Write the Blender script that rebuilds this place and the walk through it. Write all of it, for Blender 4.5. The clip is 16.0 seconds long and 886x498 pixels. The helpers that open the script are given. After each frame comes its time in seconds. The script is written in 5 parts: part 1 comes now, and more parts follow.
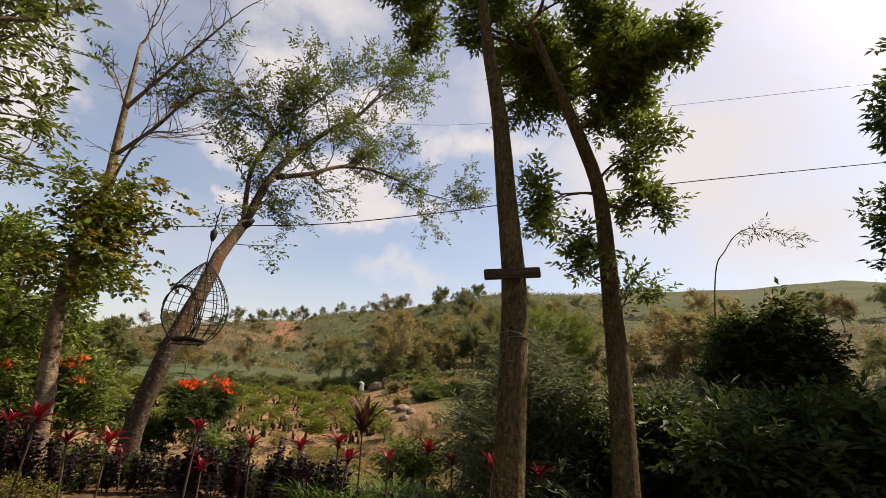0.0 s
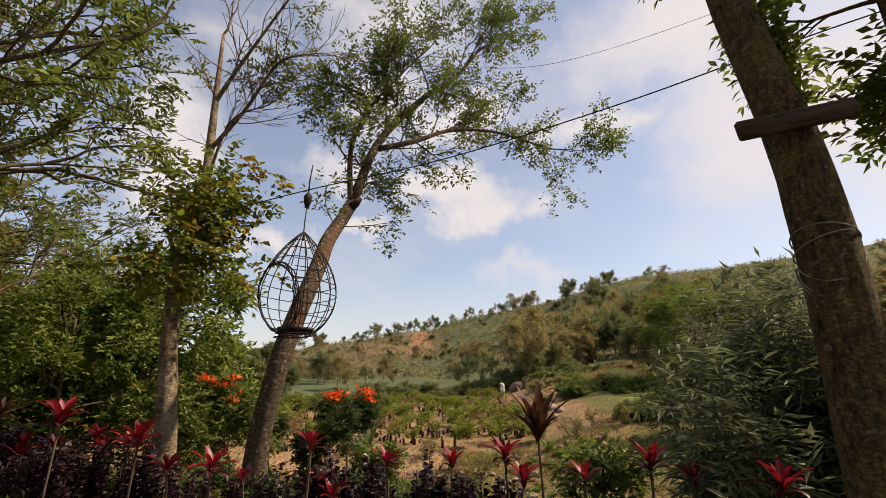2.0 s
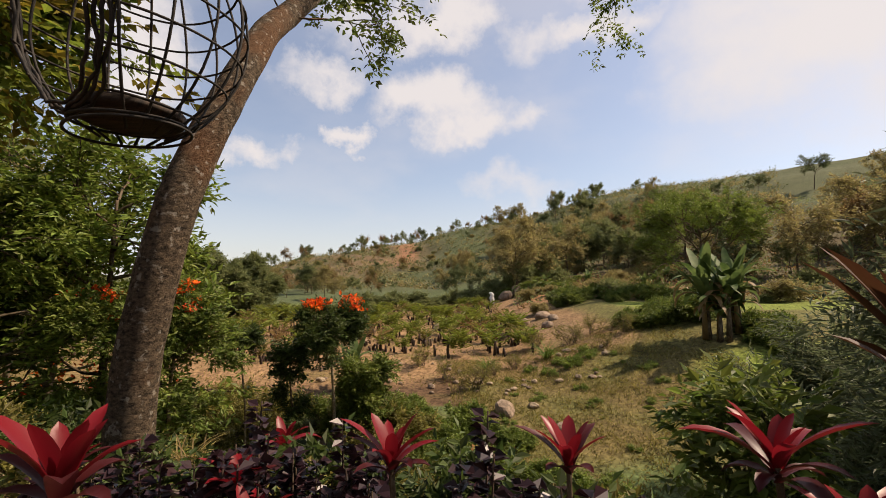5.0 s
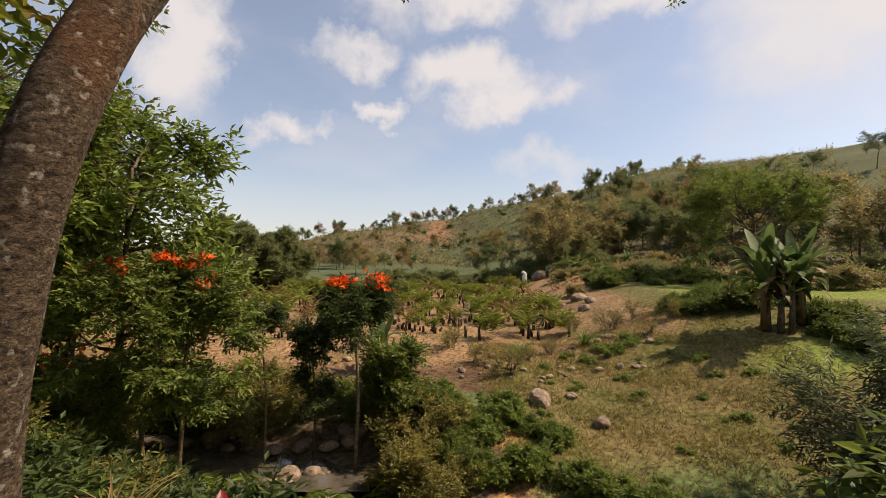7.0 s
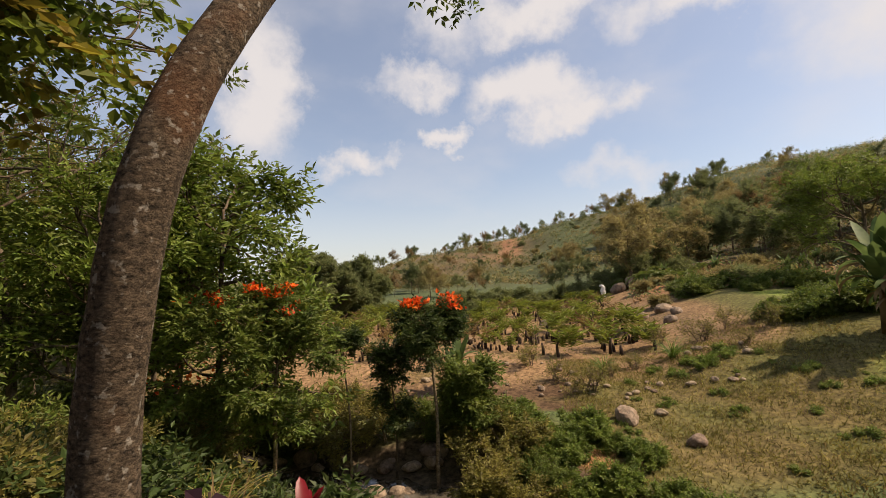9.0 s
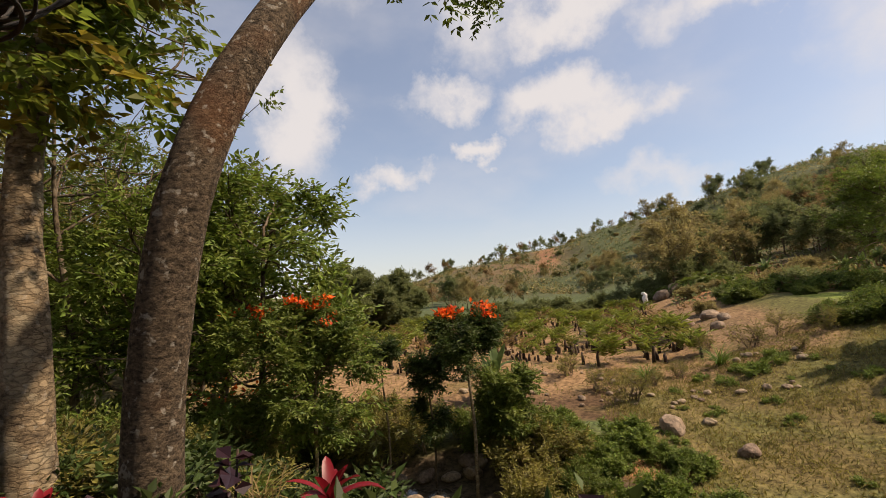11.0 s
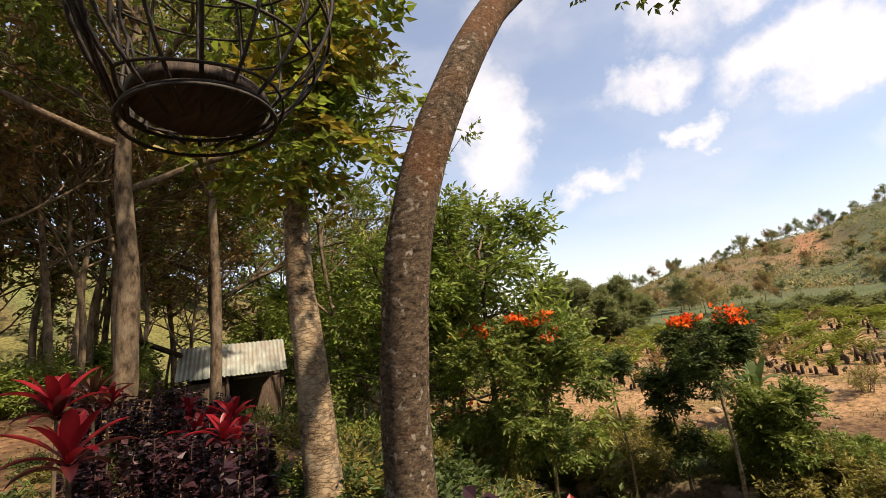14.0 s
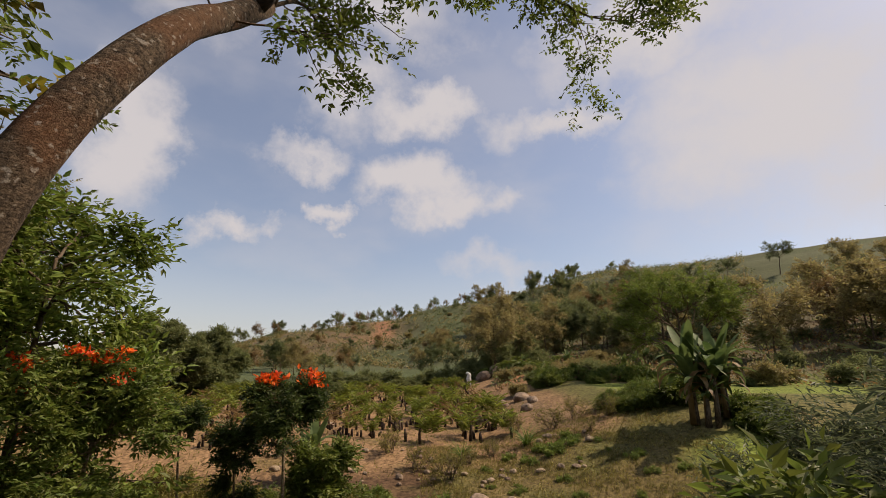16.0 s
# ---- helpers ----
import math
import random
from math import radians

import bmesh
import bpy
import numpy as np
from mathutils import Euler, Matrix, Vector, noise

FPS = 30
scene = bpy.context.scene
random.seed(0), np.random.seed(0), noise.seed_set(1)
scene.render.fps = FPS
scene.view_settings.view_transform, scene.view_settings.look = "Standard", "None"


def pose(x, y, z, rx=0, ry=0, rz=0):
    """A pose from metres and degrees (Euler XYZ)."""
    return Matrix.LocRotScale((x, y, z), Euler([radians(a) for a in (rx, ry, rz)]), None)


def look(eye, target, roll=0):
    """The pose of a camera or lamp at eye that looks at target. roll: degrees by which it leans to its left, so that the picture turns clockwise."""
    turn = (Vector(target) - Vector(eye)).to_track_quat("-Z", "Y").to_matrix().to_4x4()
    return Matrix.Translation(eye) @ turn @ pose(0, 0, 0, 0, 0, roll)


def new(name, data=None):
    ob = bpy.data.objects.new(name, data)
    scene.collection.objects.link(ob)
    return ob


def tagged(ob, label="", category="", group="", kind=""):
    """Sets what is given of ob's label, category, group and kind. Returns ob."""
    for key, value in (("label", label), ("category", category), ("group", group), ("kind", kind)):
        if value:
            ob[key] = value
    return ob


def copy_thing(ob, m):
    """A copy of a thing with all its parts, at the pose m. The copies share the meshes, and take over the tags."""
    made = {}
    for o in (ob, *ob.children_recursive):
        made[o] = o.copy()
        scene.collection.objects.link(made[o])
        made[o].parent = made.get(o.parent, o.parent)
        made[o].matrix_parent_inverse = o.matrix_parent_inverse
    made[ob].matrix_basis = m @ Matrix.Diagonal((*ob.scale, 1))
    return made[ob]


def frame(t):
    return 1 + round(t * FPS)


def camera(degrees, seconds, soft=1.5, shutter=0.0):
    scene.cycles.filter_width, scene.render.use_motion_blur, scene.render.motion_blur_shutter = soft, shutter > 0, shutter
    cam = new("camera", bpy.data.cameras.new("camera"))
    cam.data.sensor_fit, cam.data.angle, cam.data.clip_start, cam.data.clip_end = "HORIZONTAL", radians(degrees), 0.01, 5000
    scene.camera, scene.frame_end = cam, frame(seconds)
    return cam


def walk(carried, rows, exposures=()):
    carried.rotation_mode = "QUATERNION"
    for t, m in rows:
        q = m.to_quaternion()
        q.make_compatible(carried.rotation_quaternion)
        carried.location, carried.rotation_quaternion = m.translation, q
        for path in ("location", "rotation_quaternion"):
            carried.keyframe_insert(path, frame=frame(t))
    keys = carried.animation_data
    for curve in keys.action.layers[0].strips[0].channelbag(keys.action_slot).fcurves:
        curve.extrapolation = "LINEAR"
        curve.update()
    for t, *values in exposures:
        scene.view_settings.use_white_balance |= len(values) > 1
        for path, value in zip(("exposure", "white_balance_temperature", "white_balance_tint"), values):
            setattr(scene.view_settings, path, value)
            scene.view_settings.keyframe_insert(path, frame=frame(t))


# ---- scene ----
cam = camera(86.9, 16.0, soft=0.8)
PATH = [
    (0, (0.133, -7.173, 1.967), (0.695, -5.340, 2.539), 4.6),
    (0.5, (0.300, -6.572, 1.917), (0.737, -4.694, 2.447), 2.8),
    (1, (0.251, -5.961, 1.847), (0.676, -4.082, 2.384), 2.7),
    (1.5, (0.322, -5.377, 1.786), (0.647, -3.480, 2.328), 2.2),
    (2, (0.250, -4.805, 1.772), (0.321, -2.885, 2.330), 0.1),
    (2.5, (0.063, -4.239, 1.736), (-0.138, -2.337, 2.320), -1.2),
    (3, (-0.057, -3.512, 1.684), (-0.463, -1.633, 2.236), -2.4),
    (3.5, (-0.140, -2.841, 1.660), (-0.509, -0.928, 2.108), -2.3),
    (4, (-0.090, -2.243, 1.642), (-0.075, -0.266, 1.942), -1.4),
    (4.5, (-0.126, -1.706, 1.612), (0.002, 0.277, 1.836), -0.8),
    (4.7, (-0.069, -1.529, 1.611), (0.071, 0.455, 1.825), -0.3),
    (6.8, (-0.077, 0.293, 1.722), (-0.031, 2.291, 1.814), 1.6),
    (7, (-0.081, 0.330, 1.729), (-0.079, 2.328, 1.828), 1.2),
    (7.5, (-0.026, 0.256, 1.723), (-0.146, 2.249, 1.848), 0.3),
    (8, (-0.020, 0.200, 1.706), (-0.249, 2.181, 1.855), -0.8),
    (8.5, (0.015, 0.199, 1.672), (-0.273, 2.171, 1.843), -1.5),
    (10.8, (0.248, 0.067, 1.430), (-0.115, 2.018, 1.679), -4.3),
    (11, (0.232, 0.073, 1.468), (-0.219, 2.005, 1.719), -3.3),
    (11.5, (0.159, 0.139, 1.502), (-0.577, 1.982, 1.748), -3.5),
    (12, (0.146, 0.197, 1.534), (-1.023, 1.798, 1.803), -6.2),
    (12.5, (0.152, 0.190, 1.540), (-1.093, 1.718, 1.877), -6.5),
    (13, (0.149, 0.188, 1.538), (-1.119, 1.694, 1.888), -6.1),
    (13.5, (0.163, 0.193, 1.539), (-1.128, 1.674, 1.912), -6.9),
    (14, (0.167, 0.168, 1.545), (-1.058, 1.702, 1.926), -6.4),
    (14.5, (0.184, 0.119, 1.547), (-0.812, 1.805, 1.953), -4.1),
    (15, (0.342, -0.028, 1.471), (0.048, 1.888, 1.962), -1),
    (15.5, (0.251, 0.035, 1.443), (0.255, 1.967, 1.961), -0.3),
    (16, (0.231, -0.169, 1.435), (0.449, 1.748, 1.960), 0.6),
]
walk(cam, [(t, look(eye, target, roll)) for t, eye, target, roll in PATH],
     exposures=[(0, 0.5, 7750, 17), (4.5, 0.5, 7750, 17), (8.5, 0.45, 7750, 16), (11.3, 0.45, 7750, 16), (12.5, 0.84, 7750, 16), (14, 0.98, 7750, 16), (15, 1.0, 7600, 17), (15.5, 0.6, 7600, 17), (16, 0.12, 7600, 18)])


# ---- world, sun, exposure ----
SUN_DIR = Vector((0.66, 0.06, 0.80)).normalized()
world = bpy.data.worlds.new("sky")
scene.world = world
world.use_nodes = True
wn, wl = world.node_tree.nodes, world.node_tree.links
wn.clear()
w_out = wn.new("ShaderNodeOutputWorld")
w_bg = wn.new("ShaderNodeBackground")
w_bg.inputs["Strength"].default_value = 0.125
w_sky = wn.new("ShaderNodeTexSky")
w_sky.sky_type = "NISHITA"
w_sky.sun_disc = False
w_sky.sun_elevation = math.asin(SUN_DIR.z)
w_sky.sun_rotation = math.atan2(SUN_DIR.x, SUN_DIR.y)
w_sky.air_density, w_sky.dust_density, w_sky.ozone_density = 1.0, 1.3, 2.2
w_tc = wn.new("ShaderNodeTexCoord")
w_map = wn.new("ShaderNodeMapping")
w_map.inputs["Location"].default_value = (0.31, 0.55, 0.12)
w_map.inputs["Scale"].default_value = (1.0, 1.0, 1.9)
wl.new(w_tc.outputs["Generated"], w_map.inputs["Vector"])
w_n = wn.new("ShaderNodeTexNoise")
w_n.inputs["Scale"].default_value = 3.9
w_n.inputs["Detail"].default_value = 5.0
w_n.inputs["Roughness"].default_value = 0.5
wl.new(w_map.outputs["Vector"], w_n.inputs["Vector"])


def sky_math(op, a, b):
    node = wn.new("ShaderNodeMath")
    node.operation = op
    for socket, value in zip(node.inputs, (a, b)):
        if isinstance(value, (int, float)):
            socket.default_value = value
        else:
            wl.new(value, socket)
    return node.outputs["Value"]


def sky_range(value, low, high, to_low, to_high):
    node = wn.new("ShaderNodeMapRange")
    node.interpolation_type = "SMOOTHSTEP"
    for socket, v in (("From Min", low), ("From Max", high), ("To Min", to_low), ("To Max", to_high)):
        node.inputs[socket].default_value = v
    wl.new(value, node.inputs["Value"])
    return node.outputs["Result"]


# ragged edges: the direction is stirred by noise before it meets the clouds
w_stir = wn.new("ShaderNodeTexNoise")
w_stir.inputs["Scale"].default_value = 7.0
w_stir.inputs["Detail"].default_value = 7.0
w_stir.inputs["Roughness"].default_value = 0.62
wl.new(w_tc.outputs["Generated"], w_stir.inputs["Vector"])
w_off = wn.new("ShaderNodeVectorMath")
w_off.operation = "MULTIPLY_ADD"
w_off.inputs[1].default_value = (0.34, 0.34, 0.20)
w_off.inputs[2].default_value = (-0.17, -0.17, -0.10)
wl.new(w_stir.outputs["Color"], w_off.inputs[0])
w_dir = wn.new("ShaderNodeVectorMath")
wl.new(w_tc.outputs["Generated"], w_dir.inputs[0])
wl.new(w_off.outputs["Vector"], w_dir.inputs[1])
# single clouds: bearing, height, half width, half height in degrees, thickness
CLOUDS = [(3, 22.6, 9.0, 4.2, 1.0), (8.5, 21, 6, 3.0, 0.85), (2.5, 31, 7, 4.0, 0.9), (-7, 33, 7.5, 7, 0.75), (-11.5, 26, 7, 2.8, 0.75), (-9, 19.2, 3.4, 2.1, 0.95),
          (-19.5, 15.8, 4.5, 2.4, 0.8), (-30.5, 24, 6, 9, 0.95), (15, 30, 6, 4, 0.6), (23.5, 30, 8, 3.2, 0.8), (45, 26, 17, 12, 0.88), (36, 38, 15, 7, 0.85),
          (12, 13.5, 12, 3.2, 0.6), (55, 19, 17, 9, 0.72), (-3, 42, 14, 7, 0.7), (-27, 38, 12, 6, 0.5)]
w_sum = None
for bearing, up, half_w, half_h, thick in CLOUDS:
    b_, e_ = radians(bearing), radians(up)
    blob = wn.new("ShaderNodeMapping")
    blob.vector_type = "TEXTURE"
    blob.inputs["Location"].default_value = (math.sin(b_) * math.cos(e_), math.cos(b_) * math.cos(e_), math.sin(e_))
    blob.inputs["Rotation"].default_value = (e_, 0, -b_)
    blob.inputs["Scale"].default_value = (radians(half_w) * 1.55, 0.9, radians(half_h) * 1.45)
    wl.new(w_dir.outputs["Vector"], blob.inputs["Vector"])
    fade = wn.new("ShaderNodeTexGradient")
    fade.gradient_type = "SPHERICAL"
    wl.new(blob.outputs["Vector"], fade.inputs["Vector"])
    part_ = sky_math("MULTIPLY", fade.outputs["Fac"], thick)
    w_sum = part_ if w_sum is None else sky_math("MAXIMUM", w_sum, part_)
w_fine = sky_math("MULTIPLY", sky_math("SUBTRACT", w_n.outputs["Fac"], 0.5), 0.55)
w_cloud = sky_range(sky_math("ADD", w_sum, w_fine), 0.10, 0.80, 0.0, 0.95)
# elsewhere drifting cloud all round, a thin veil everywhere and haze towards the horizon
w_split = wn.new("ShaderNodeSeparateXYZ")
wl.new(w_tc.outputs["Generated"], w_split.inputs["Vector"])
w_else = sky_math("MULTIPLY", sky_range(w_n.outputs["Fac"], 0.485, 0.635, 0.0, 0.9), sky_range(w_split.outputs["Y"], -0.05, 0.4, 1.0, 0.0))
w_veil = sky_range(w_n.outputs["Fac"], 0.35, 0.7, 0.10, 0.34)
w_haze = sky_range(w_split.outputs["Z"], 0.02, 0.34, 0.42, 0.0)
w_all = sky_math("MAXIMUM", sky_math("MAXIMUM", w_cloud, w_else), sky_math("MAXIMUM", w_veil, w_haze))
w_mix = wn.new("ShaderNodeMixRGB")
wl.new(w_all, w_mix.inputs["Fac"])
wl.new(w_sky.outputs["Color"], w_mix.inputs["Color1"])
w_mix.inputs["Color2"].default_value = (4.35, 4.6, 5.05, 1)
wl.new(w_mix.outputs["Color"], w_bg.inputs["Color"])
wl.new(w_bg.outputs["Background"], w_out.inputs["Surface"])

sun = new("sun", bpy.data.lights.new("sun", "SUN"))
sun.data.energy, sun.data.angle, sun.data.color = 5.0, radians(1.5), (1.0, 0.90, 0.76)
sun.matrix_world = look(SUN_DIR * 50, (0, 0, 0))


# ---- materials ----
def rgb(c):
    return (c[0], c[1], c[2], 1)


def material(name, dark, light, scale=6.0, rough=0.8, bump=0.2, detail=6.0, stretch=(1, 1, 1), spec=0.3, metal=0.0,
             translucent=0.0, island=0.0, random_tint=0.0, blot=0.0, blot_scale=0.7, blot_color=(0.3, 0.3, 0.3), attribute="", crack=0.0, fleck=0.0):
    """Two-tone grain, larger blotches, fine relief; leaves let light through."""
    m = bpy.data.materials.new(name)
    m.use_nodes = True
    n, l = m.node_tree.nodes, m.node_tree.links
    n.clear()
    out = n.new("ShaderNodeOutputMaterial")
    bsdf = n.new("ShaderNodeBsdfPrincipled")
    tc = n.new("ShaderNodeTexCoord")
    mp = n.new("ShaderNodeMapping")
    mp.inputs["Scale"].default_value = stretch
    l.new(tc.outputs["Object"], mp.inputs["Vector"])
    noise_tex = n.new("ShaderNodeTexNoise")
    noise_tex.inputs["Scale"].default_value = scale
    noise_tex.inputs["Detail"].default_value = detail
    noise_tex.inputs["Roughness"].default_value = 0.72
    l.new(mp.outputs["Vector"], noise_tex.inputs["Vector"])
    ramp = n.new("ShaderNodeValToRGB")
    ramp.color_ramp.elements[0].position, ramp.color_ramp.elements[1].position = 0.36, 0.64
    ramp.color_ramp.elements[0].color, ramp.color_ramp.elements[1].color = rgb(dark), rgb(light)
    l.new(noise_tex.outputs["Fac"], ramp.inputs["Fac"])
    color = ramp.outputs["Color"]
    if attribute:
        at = n.new("ShaderNodeAttribute")
        at.attribute_name = attribute
        mul = n.new("ShaderNodeMixRGB")
        mul.blend_type, mul.inputs["Fac"].default_value = "MULTIPLY", 1.0
        l.new(at.outputs["Color"], mul.inputs["Color1"])
        l.new(color, mul.inputs["Color2"])
        color = mul.outputs["Color"]
    if blot > 0:
        b = n.new("ShaderNodeTexNoise")
        b.inputs["Scale"].default_value = blot_scale
        b.inputs["Detail"].default_value = 4.0
        l.new(tc.outputs["Object"], b.inputs["Vector"])
        br = n.new("ShaderNodeValToRGB")
        br.color_ramp.elements[0].position, br.color_ramp.elements[1].position = 0.5, 0.64
        br.color_ramp.elements[0].color, br.color_ramp.elements[1].color = (0, 0, 0, 1), (blot, blot, blot, 1)
        l.new(b.outputs["Fac"], br.inputs["Fac"])
        mx = n.new("ShaderNodeMixRGB")
        l.new(br.outputs["Color"], mx.inputs["Fac"])
        l.new(color, mx.inputs["Color1"])
        mx.inputs["Color2"].default_value = rgb(blot_color)
        color = mx.outputs["Color"]
    height_out = noise_tex.outputs["Fac"]
    if crack > 0:
        cm = n.new("ShaderNodeMapping")
        cm.inputs["Scale"].default_value = (1.0, 1.0, 2.3)
        l.new(tc.outputs["Object"], cm.inputs["Vector"])
        warp = n.new("ShaderNodeMixRGB")
        warp.inputs["Fac"].default_value = 0.11
        l.new(cm.outputs["Vector"], warp.inputs["Color1"])
        l.new(noise_tex.outputs["Color"], warp.inputs["Color2"])
        vor = n.new("ShaderNodeTexVoronoi")
        vor.feature = "DISTANCE_TO_EDGE"
        vor.inputs["Scale"].default_value = crack
        l.new(warp.outputs["Color"], vor.inputs["Vector"])
        cr = n.new("ShaderNodeValToRGB")
        cr.color_ramp.elements[0].position, cr.color_ramp.elements[1].position = 0.0, 0.11
        cr.color_ramp.elements[0].color, cr.color_ramp.elements[1].color = (0.35, 0.32, 0.3, 1), (1, 1, 1, 1)
        l.new(vor.outputs["Distance"], cr.inputs["Fac"])
        cmul = n.new("ShaderNodeMixRGB")
        cmul.blend_type, cmul.inputs["Fac"].default_value = "MULTIPLY", 0.45
        l.new(color, cmul.inputs["Color1"])
        l.new(cr.outputs["Color"], cmul.inputs["Color2"])
        color = cmul.outputs["Color"]
        hm = n.new("ShaderNodeMath")
        hm.operation = "MULTIPLY"
        l.new(cr.outputs["Color"], hm.inputs[0])
        l.new(noise_tex.outputs["Fac"], hm.inputs[1])
        height_out = hm.outputs["Value"]
    if fleck > 0:
        fn = n.new("ShaderNodeTexNoise")
        fn.inputs["Scale"].default_value = 17.0
        fn.inputs["Detail"].default_value = 5.0
        l.new(tc.outputs["Object"], fn.inputs["Vector"])
        fr = n.new("ShaderNodeValToRGB")
        fr.color_ramp.elements[0].position, fr.color_ramp.elements[1].position = 0.60, 0.66
        fr.color_ramp.elements[0].color, fr.color_ramp.elements[1].color = (0, 0, 0, 1), (fleck, fleck, fleck, 1)
        l.new(fn.outputs["Fac"], fr.inputs["Fac"])
        fx = n.new("ShaderNodeMixRGB")
        l.new(fr.outputs["Color"], fx.inputs["Fac"])
        l.new(color, fx.inputs["Color1"])
        fx.inputs["Color2"].default_value = (0.36, 0.33, 0.28, 1)
        color = fx.outputs["Color"]
    if island > 0 or random_tint > 0:
        hsv = n.new("ShaderNodeHueSaturation")
        l.new(color, hsv.inputs["Color"])
        if island > 0:
            geo = n.new("ShaderNodeNewGeometry")
            source = geo.outputs["Random Per Island"]
        else:
            info = n.new("ShaderNodeObjectInfo")
            source = info.outputs["Random"]
        amount = max(island, random_tint)
        for socket, low, high in (("Value", 1 - amount, 1 + amount), ("Hue", 0.5 - 0.06 * amount, 0.5 + 0.04 * amount)):
            rng_node = n.new("ShaderNodeMapRange")
            rng_node.inputs["To Min"].default_value, rng_node.inputs["To Max"].default_value = low, high
            l.new(source, rng_node.inputs["Value"])
            l.new(rng_node.outputs["Result"], hsv.inputs[socket])
        color = hsv.outputs["Color"]
    l.new(color, bsdf.inputs["Base Color"])
    bsdf.inputs["Roughness"].default_value = rough
    bsdf.inputs["Metallic"].default_value = metal
    bsdf.inputs["Specular IOR Level"].default_value = spec
    if bump > 0:
        bp = n.new("ShaderNodeBump")
        bp.inputs["Strength"].default_value = bump
        bp.inputs["Distance"].default_value = 0.02
        l.new(height_out, bp.inputs["Height"])
        l.new(bp.outputs["Normal"], bsdf.inputs["Normal"])
    if translucent > 0:
        tr = n.new("ShaderNodeBsdfTranslucent")
        l.new(color, tr.inputs["Color"])
        ms = n.new("ShaderNodeMixShader")
        ms.inputs["Fac"].default_value = translucent
        l.new(bsdf.outputs["BSDF"], ms.inputs[1])
        l.new(tr.outputs["BSDF"], ms.inputs[2])
        l.new(ms.outputs["Shader"], out.inputs["Surface"])
    else:
        l.new(bsdf.outputs["BSDF"], out.inputs["Surface"])
    return m


def leaf_mat(name, dark, light, tint=0.35, translucent=0.42, rough=0.55):
    return material(name, dark, light, scale=1.2, rough=rough, bump=0, detail=2.0, translucent=translucent, island=tint, spec=0.3)


M_GROUND = material("ground_cover", (0.32, 0.31, 0.30), (1.6, 1.6, 1.6), scale=4.2, rough=0.95, bump=0.6, detail=12, attribute="cover", spec=0.1)
M_BARK = material("brown_bark", (0.02, 0.015, 0.010), (0.175, 0.128, 0.086), scale=13, rough=0.9, bump=0.9, detail=10, stretch=(1.6, 1.6, 2.6),
                  blot=0.6, blot_scale=1.9, blot_color=(0.155, 0.072, 0.034), spec=0.15, crack=30.0, fleck=0.6)
M_BARK_PALE = material("pale_lichen_bark", (0.05, 0.036, 0.024), (0.28, 0.205, 0.125), scale=7, rough=0.9, bump=0.9, detail=10, stretch=(1.2, 1.2, 2.0),
                       blot=0.55, blot_scale=4.0, blot_color=(0.34, 0.29, 0.2), spec=0.15, crack=13.0, fleck=0.25)
M_BARK_OLIVE = material("mossy_bark", (0.035, 0.026, 0.015), (0.20, 0.145, 0.065), scale=11, rough=0.92, bump=0.9, detail=9, stretch=(2.5, 2.5, 1),
                        blot=0.4, blot_scale=2.2, blot_color=(0.22, 0.165, 0.06), spec=0.15, crack=20.0, fleck=0.3)
M_BARK_FOREST = material("forest_bark", (0.03, 0.022, 0.015), (0.145, 0.108, 0.072), scale=6, rough=0.92, bump=0.6, detail=7, stretch=(2, 2, 0.8),
                         blot=0.3, blot_scale=2.0, blot_color=(0.22, 0.19, 0.14), spec=0.1)
M_TWIG = material("grey_twigs", (0.09, 0.065, 0.045), (0.22, 0.17, 0.12), scale=4, rough=0.9, bump=0.2, spec=0.1)
M_LEAF = leaf_mat("mid_green_leaves", (0.07, 0.108, 0.02), (0.155, 0.19, 0.038))
M_LEAF_BRIGHT = leaf_mat("bright_green_leaves", (0.088, 0.132, 0.022), (0.175, 0.228, 0.04), translucent=0.4)
M_LEAF_OLIVE = leaf_mat("olive_leaves", (0.12, 0.115, 0.028), (0.235, 0.205, 0.05))
M_LEAF_DARK = leaf_mat("dark_green_leaves", (0.032, 0.055, 0.014), (0.075, 0.105, 0.026))
M_LEAF_YELLOW = leaf_mat("yellowing_leaves", (0.16, 0.13, 0.02), (0.29, 0.23, 0.03), translucent=0.4)
# leaves of distant plants: paler and greyer, distance haze put into the colour
M_HAZE_GREEN = leaf_mat("hazed_green_leaves", (0.11, 0.135, 0.05), (0.19, 0.21, 0.08), translucent=0.5)
M_HAZE_OLIVE = leaf_mat("hazed_olive_leaves", (0.18, 0.155, 0.06), (0.30, 0.25, 0.10), translucent=0.5)
M_HAZE_DARK = leaf_mat("hazed_dark_leaves", (0.075, 0.098, 0.042), (0.13, 0.155, 0.062), translucent=0.45)
M_LEAF_DRY = leaf_mat("dry_brown_leaves", (0.14, 0.09, 0.035), (0.26, 0.17, 0.07))
M_LEAF_GREY = leaf_mat("grey_green_bamboo_leaves", (0.072, 0.092, 0.045), (0.14, 0.165, 0.085))
M_FLOWER = leaf_mat("orange_red_flowers", (0.62, 0.07, 0.012), (0.85, 0.17, 0.02), tint=0.2)
M_CORDY_RED = leaf_mat("crimson_cordyline_leaves", (0.11, 0.005, 0.010), (0.30, 0.015, 0.02), tint=0.45, translucent=0.35, rough=0.4)
M_CORDY_DARK = leaf_mat("dark_bronze_cordyline_leaves", (0.03, 0.013, 0.008), (0.085, 0.036, 0.016), tint=0.5, translucent=0.3, rough=0.6)
